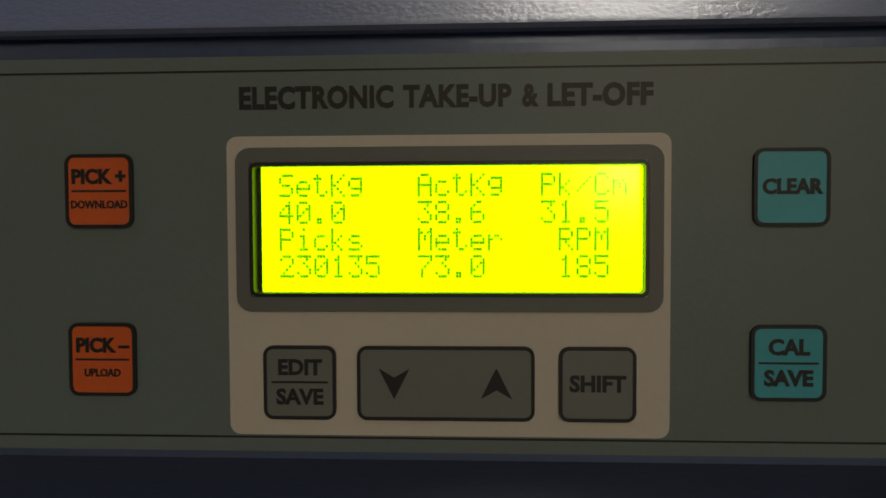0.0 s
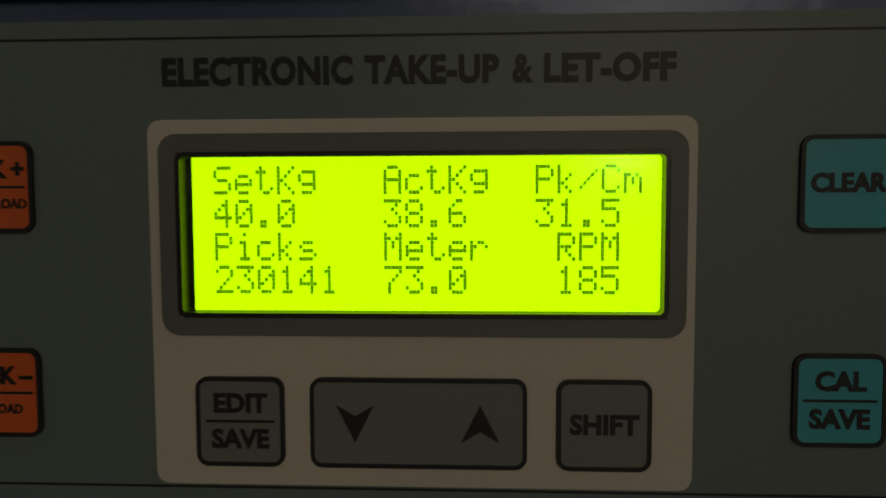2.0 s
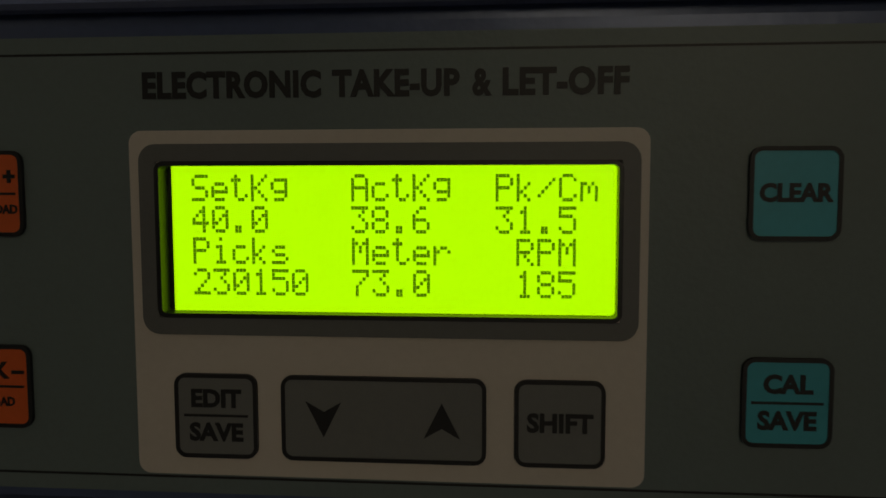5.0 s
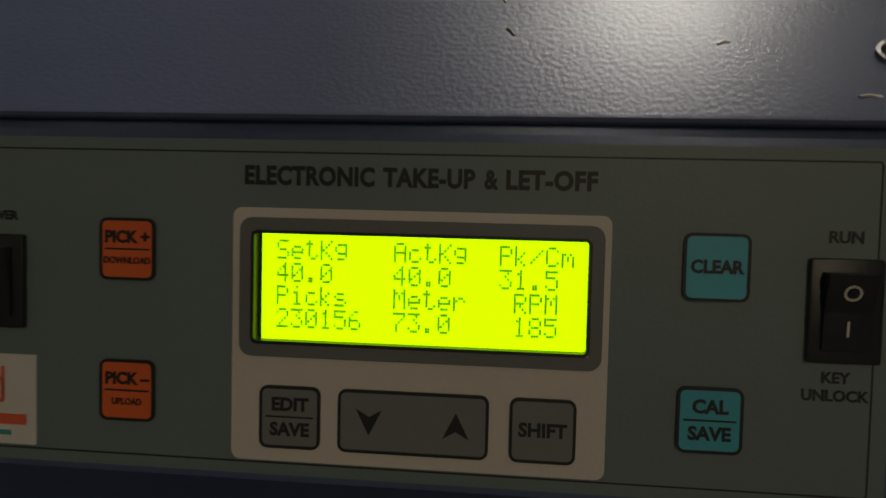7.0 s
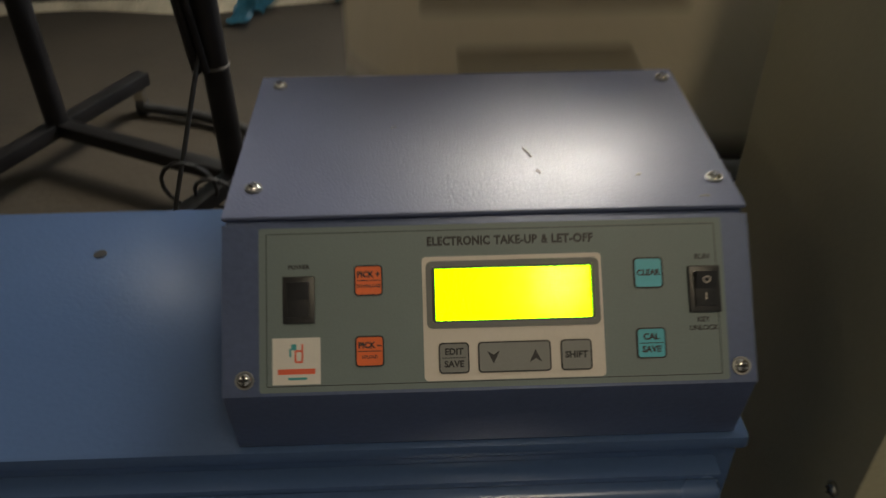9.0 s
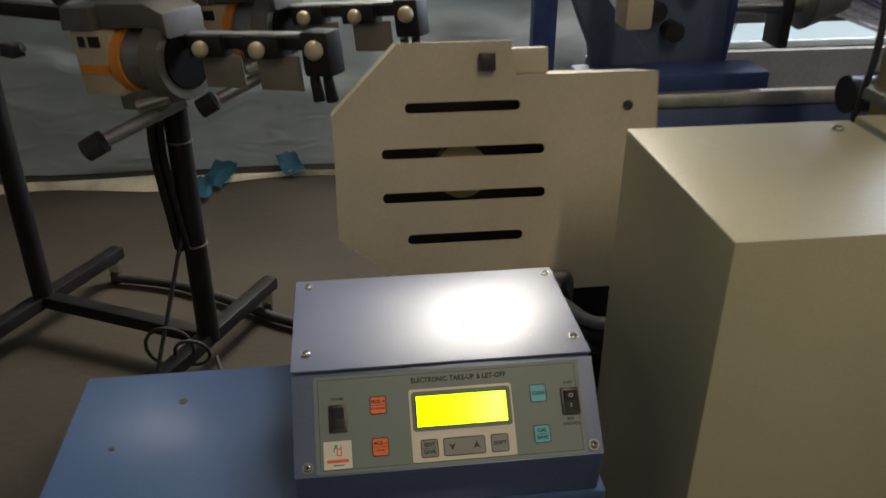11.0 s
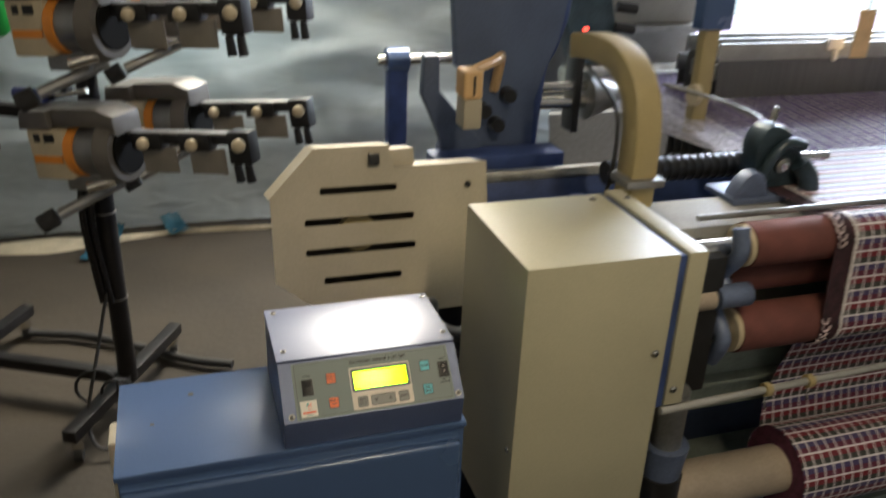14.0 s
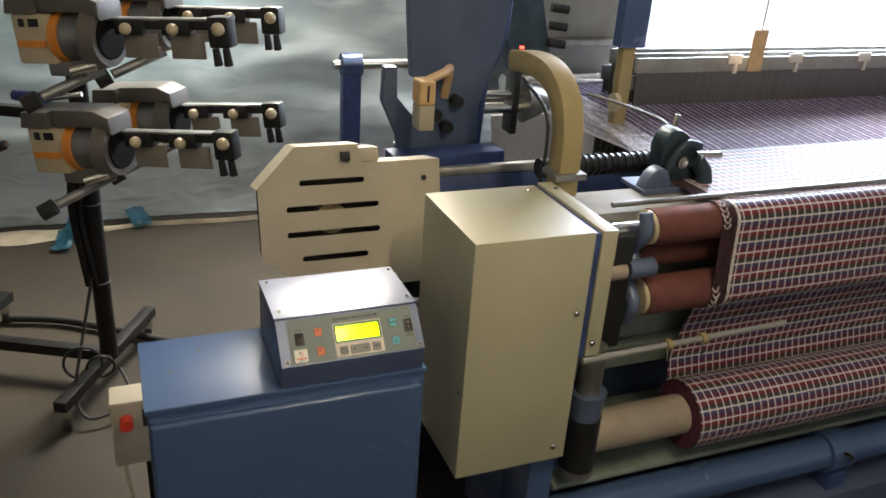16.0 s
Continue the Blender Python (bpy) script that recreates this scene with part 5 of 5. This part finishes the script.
def weft_feeder():
    """Body towards -x, tensioner arm towards +x, origin at the drum's middle."""
    t = thing("weft_feeder", "cream and grey weft feeder with orange band and tensioner arm", "yarn feeder", None, "weft feeders")
    part("motor_case", box(bmesh.new(), -0.115, -0.03, -0.045, 0.045, -0.055, 0.045, 0.006), CREAM_PLASTIC, t, "cream motor case")
    part("window", box(bmesh.new(), -0.098, -0.085, -0.047, -0.044, 0.020, 0.036), BLACK_PRINT, t, "dark round window")
    part("window", box(bmesh.new(), -0.075, -0.052, -0.047, -0.044, 0.020, 0.036), BLACK_PRINT, t, "dark square window")
    part("name_bar", box(bmesh.new(), -0.108, -0.042, -0.047, -0.044, -0.021, -0.007), ORANGE_BAND, t, "orange bar of lettering")
    part("band", cyl(bmesh.new(), (-0.032, 0, -0.004), (-0.012, 0, -0.004), 0.054, seg=32), ORANGE_BAND, t, "orange band")
    part("drum", cyl(bmesh.new(), (-0.012, 0, -0.004), (0.05, 0, -0.004), 0.050, seg=32), DRUM, t, "grey yarn drum")
    r = part("ring", cyl(bmesh.new(), (0.045, 0, -0.004), (0.075, 0, -0.004), 0.067, 0.060, 32), GREY_PLASTIC, t, "grey brush ring")
    # solid black disc stands in for the shade inside the open ring
    part("ring_mouth", cyl(bmesh.new(), (0.070, 0, -0.004), (0.079, 0, -0.004), 0.047, 0.045, 28), MATT_BLACK, r, "dark mouth")
    bm = prism(bmesh.new(), [(-0.125, 0.045), (-0.118, 0.080), (-0.055, 0.080), (-0.055, 0.045)], "y", -0.05, 0.05, 0.004)
    part("rear_cover", bm, GREY_PLASTIC, t, "grey rear cover")
    bm = prism(bmesh.new(), [(-0.052, 0.047), (-0.052, 0.083), (0.05, 0.083), (0.085, 0.068), (0.085, 0.03), (0.07, 0.047)], "y", -0.04, 0.04, 0.005)
    part("front_cover", bm, GREY_PLASTIC, t, "grey top cover")
    part("bracket", box(bmesh.new(), -0.07, 0.02, -0.02, 0.02, -0.085, -0.05, 0.005), DULL_STEEL, t)
    part("clamp_bar", cyl(bmesh.new(), (-0.055, -0.075, -0.115), (0.03, 0.02, -0.075), 0.011), DULL_STEEL, t, "grey clamp bar")
    part("clamp_knob", cyl(bmesh.new(), (-0.085, -0.095, -0.13), (-0.06, -0.078, -0.117), 0.018), RUBBER, t, "black knob")
    part("clamp_pin", cyl(bmesh.new(), (0.01, -0.055, -0.065), (0.055, -0.03, -0.055), 0.011), STEEL, t, "bright clamp pin")
    part("arm", box(bmesh.new(), 0.07, 0.345, -0.006, 0.006, 0.012, 0.030, 0.002), BLACK_PLASTIC, t, "black tensioner arm")
    part("arm_cover", box(bmesh.new(), 0.09, 0.31, -0.012, 0.012, 0.030, 0.035, 0.001), DULL_STEEL, t)
    for k, x in enumerate((0.130, 0.234)):
        c = part("tensioner", box(bmesh.new(), x - 0.032, x + 0.032, -0.018, 0.01, 0.002, 0.034, 0.004), BLACK_PLASTIC, t, "black tensioner block")
        part("knob", ball(bmesh.new(), (x, -0.026, 0.016), 0.012), CREAM_PLASTIC, c, "round cream knob")
        part("leaf_plate", box(bmesh.new(), x - 0.022, x + 0.054, -0.004, -0.002, -0.045, 0.004, 0.001), SMOKED, c, "translucent smoky plate")
    c = part("end_block", box(bmesh.new(), 0.305, 0.350, -0.02, 0.015, -0.02, 0.04, 0.005), BLACK_PLASTIC, t, "black end block")
    part("knob", ball(bmesh.new(), (0.333, -0.028, 0.018), 0.013), CREAM_PLASTIC, c, "round cream knob")
    for x in (0.314, 0.336):
        part("guide", cyl(bmesh.new(), (x, -0.01, -0.022), (x, -0.006, -0.055), 0.007, 0.009, 12), BLACK_PLASTIC, c, "black yarn guide")
    return t


F0 = weft_feeder()
F0.scale = (1.2, 1.2, 1.2)
FEEDERS = [(-0.431, 1.000, 0.880, -6), (-0.431, 1.000, 1.162, -5), (-0.262, 1.272, 0.868, -7), (-0.262, 1.272, 1.150, -4),
           (-0.431, 1.000, 1.446, -5), (-0.262, 1.272, 1.432, -5)]
for x, y, z, tilt in FEEDERS[1:]:
    copy_thing(F0, pose(x, y, z, 0, tilt, -35))
F0.matrix_basis = pose(*FEEDERS[0][:3], 0, FEEDERS[0][3], -35) @ Matrix.Diagonal((1.2, 1.2, 1.2, 1))


def yarn_spindle(x, y, z, yaw, size=1.0):
    t = thing("yarn_spindle", "deep blue plastic yarn spindle on a steel rod", "spindle", pose(x, y, z, 0, 0, yaw), "yarn spindles")
    part("cone", cyl(bmesh.new(), (-0.20 * size, 0, 0), (0, 0, 0), 0.028 * size, 0.040 * size), SPOOL_BLUE, t)
    part("hub", cyl(bmesh.new(), (0, 0, 0), (0.006, 0, 0), 0.015 * size), STEEL, t, "pale hub ring")
    part("hub_hole", cyl(bmesh.new(), (0.004, 0, 0), (0.008, 0, 0), 0.009 * size), BLACK_PRINT, t, "dark hub hole")
    part("clamp", box(bmesh.new(), 0.05 * size, 0.085 * size, 0.012, 0.036, 0.004, 0.028, 0.003), BLACK_PLASTIC, t, "black rod clamp")
    part("rod", cyl(bmesh.new(), (0.0, 0.01, 0.0), (0.09, 0.03, 0.02), 0.007), STEEL, t, "steel rod")


yarn_spindle(-0.70, 0.92, 0.905, -38)
yarn_spindle(-0.53, 1.12, 0.97, -38, 0.5)


# ---------------------------------------------------------------- small things
def stop_box():
    t = thing("emergency_stop_box", "beige box with a red emergency stop button", "switch box", pose(-0.395, 0.53, 0, 0, 0, 0))
    part("case", box(bmesh.new(), -0.050, 0.14, 0.0, 0.08, 0.20, 0.385, 0.008), BEIGE_PALE, t)
    b = part("button", cyl(bmesh.new(), (-0.015, -0.028, 0.335), (-0.015, 0, 0.335), 0.0155), RED_PLASTIC, t, "red mushroom button")
    part("collar", cyl(bmesh.new(), (-0.015, -0.012, 0.335), (-0.015, -0.002, 0.335), 0.012), ORANGE_BAND, b)
    part("name_plate", box(bmesh.new(), 0.022, 0.034, -0.002, 0.0, 0.31, 0.36), BLACK_PRINT, t)
    part("stand", box(bmesh.new(), 0.02, 0.06, 0.03, 0.09, 0.0, 0.20, 0.003), BLACK_TUBE, t)
    for x in (-0.03, 0.02):
        part("cable_gland", cyl(bmesh.new(), (x, 0.03, 0.19), (x, 0.03, 0.202), 0.009), DULL_STEEL, t)
    part("cable", tube(bmesh.new(), arc([(-0.03, 0.03, 0.19), (-0.02, 0.0, 0.1), (0.0, 0.02, 0.01)]), 0.005), CREAM_PLASTIC, t, "pale cable")


stop_box()


def scrap(x, y, s, seed):
    """A crumpled strip of film, one end lifted against the tarpaulin's foot."""
    rng = random.Random(seed)
    bm = bmesh.new()
    turn, n = rng.uniform(-0.5, 0.5), 9
    grid = []
    for j in range(n):
        row = []
        for i in range(n):
            u, v = (i / (n - 1) - 0.5) * s * 1.5, (j / (n - 1) - 0.5) * s * 2.2
            q = noise.noise_vector((u * 40 + seed * 7, v * 40, seed))
            row.append(bm.verts.new((x + u * math.cos(turn) - v * math.sin(turn) + 0.012 * q.x, y + u * math.sin(turn) + v * math.cos(turn) + 0.012 * q.y, 0.014 + 0.022 * abs(q.z) + 0.05 * (j / n) ** 2)))
        grid.append(row)
    for a, b in zip(grid, grid[1:]):
        for i in range(n - 1):
            bm.faces.new((a[i], a[i + 1], b[i + 1], b[i]))
    bmesh.ops.solidify(bm, geom=bm.faces[:], thickness=0.002)
    tagged(part("plastic_scrap", bm, TEAL_SCRAP, None, "", smooth=80), "crumpled teal plastic scrap on the floor", "scrap", "scraps on the floor")


def green_bag():
    t = thing("green_bag", "bright green plastic bag hanging before the tarpaulin", "bag")
    part("sack", ball(bmesh.new(), (-0.850, 2.45, 0.985), 0.075, 1.0, 0.6, 1.5, 14, 10), GREEN_PLASTIC, t)
    part("cord", cyl(bmesh.new(), (-0.850, 2.45, 1.08), (-0.850, 2.45, 3.7), 0.003, seg=8), CREAM_PLASTIC, t, "thin hanging cord")


green_bag()


def floor_hose():
    bm = tube(bmesh.new(), arc([(-0.80, 1.72, 0.022), (-0.62, 1.66, 0.022), (-0.45, 1.55, 0.022), (-0.28, 1.42, 0.022), (-0.15, 1.36, 0.022)]), 0.014, 12)
    tagged(part("floor_hose", bm, RUBBER), "black hose lying on the dusty floor", "hose")


floor_hose()
scrap(-0.58, 2.48, 0.07, 1)
scrap(-0.30, 2.56, 0.06, 2)
scrap(-0.62, 2.35, 0.05, 3)

bm = bmesh.new()
nx = 90
edge = []
for i in range(nx + 1):
    x = -3.2 + 3.6 * i / nx
    w = (0.06 + 0.05 * noise.noise((x * 2.0, 3.0, 0))) * min(1.0, max(0.12, 0.12 + (-0.35 - x) / 0.5))
    y = 2.50 + 0.05 * noise.noise((x * 1.4, 0, 2.0))
    edge.append([bm.verts.new((x, y - w + 2 * w * k / 4, 0.002 + (0.03 if k == 2 else 0.018 if k in (1, 3) else 0.0) * (0.7 + 0.4 * noise.noise((x * 6, k, 0))))) for k in range(5)])
for a, b in zip(edge, edge[1:]):
    for k in range(4):
        bm.faces.new((a[k], b[k], b[k + 1], a[k + 1]))
tagged(part("sheet_hem", bm, surface("dusty_cream_hem", (0.46, 0.40, 0.28), 0.8, 0, 0.2, 8, 120, 0.3), None, "", smooth=80), "cream folded hem lying along the wall foot", "hem", "", "stuff")


# ---------------------------------------------------------------- what moves
def motions():
    """The sley rocks once a pick: a long rest leaning back, a quick beat forward."""
    beats = [8.75 - k / 3 for k in range(26, -1, -1)] + [9.03, 9.32, 9.61, 9.92, 10.235] + [10.235 + 0.3337 * k for k in range(1, 6)]
    beats += [12.237, 12.565, 12.893, 13.212, 13.535, 13.88, 14.205, 14.53, 14.855, 15.18, 15.53, 15.85]
    rest, fore = -14.0, 0.4
    rows = [(0.0, rest)]
    for b in beats:
        for dt, a in ((-0.10, rest), (-0.067, rest + 2), (-0.033, fore - 6), (0.0, fore), (0.033, fore - 6), (0.067, rest + 2), (0.10, rest)):
            t = round((b + dt) * FPS) / FPS
            if 0.0 < t < 16.0 and t > rows[-1][0] + 0.01:
                rows.append((t, a))
    rows.append((16.0, rest))
    keyed = [(t, pose(*PIVOT, a, 0, 0)) for t, a in rows]
    walk(GUARD, keyed)
    walk(REED, keyed)
    # heald frames: odd and even ones change places at every pick
    for n, f in enumerate(HEALDS):
        rows, up = [(0.0, 0.0)], n % 2 == 0
        for b in beats:
            t0, t1 = round((b - 0.10) * FPS) / FPS, round((b + 0.04) * FPS) / FPS
            if t0 > rows[-1][0] + 0.01 and t1 < 16.0:
                rows += [(t0, rows[-1][1]), (t1, 0.058 if up else 0.0)]
            up = not up
        rows.append((16.0, rows[-1][1]))
        walk(f, [(t, pose(0, 0, z)) for t, z in rows])
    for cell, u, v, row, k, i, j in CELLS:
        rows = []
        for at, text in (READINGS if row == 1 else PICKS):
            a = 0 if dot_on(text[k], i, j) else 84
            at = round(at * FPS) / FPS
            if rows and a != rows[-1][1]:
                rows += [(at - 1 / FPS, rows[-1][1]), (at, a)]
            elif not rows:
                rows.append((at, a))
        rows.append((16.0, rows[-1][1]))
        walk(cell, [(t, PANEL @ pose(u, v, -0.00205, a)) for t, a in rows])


motions()
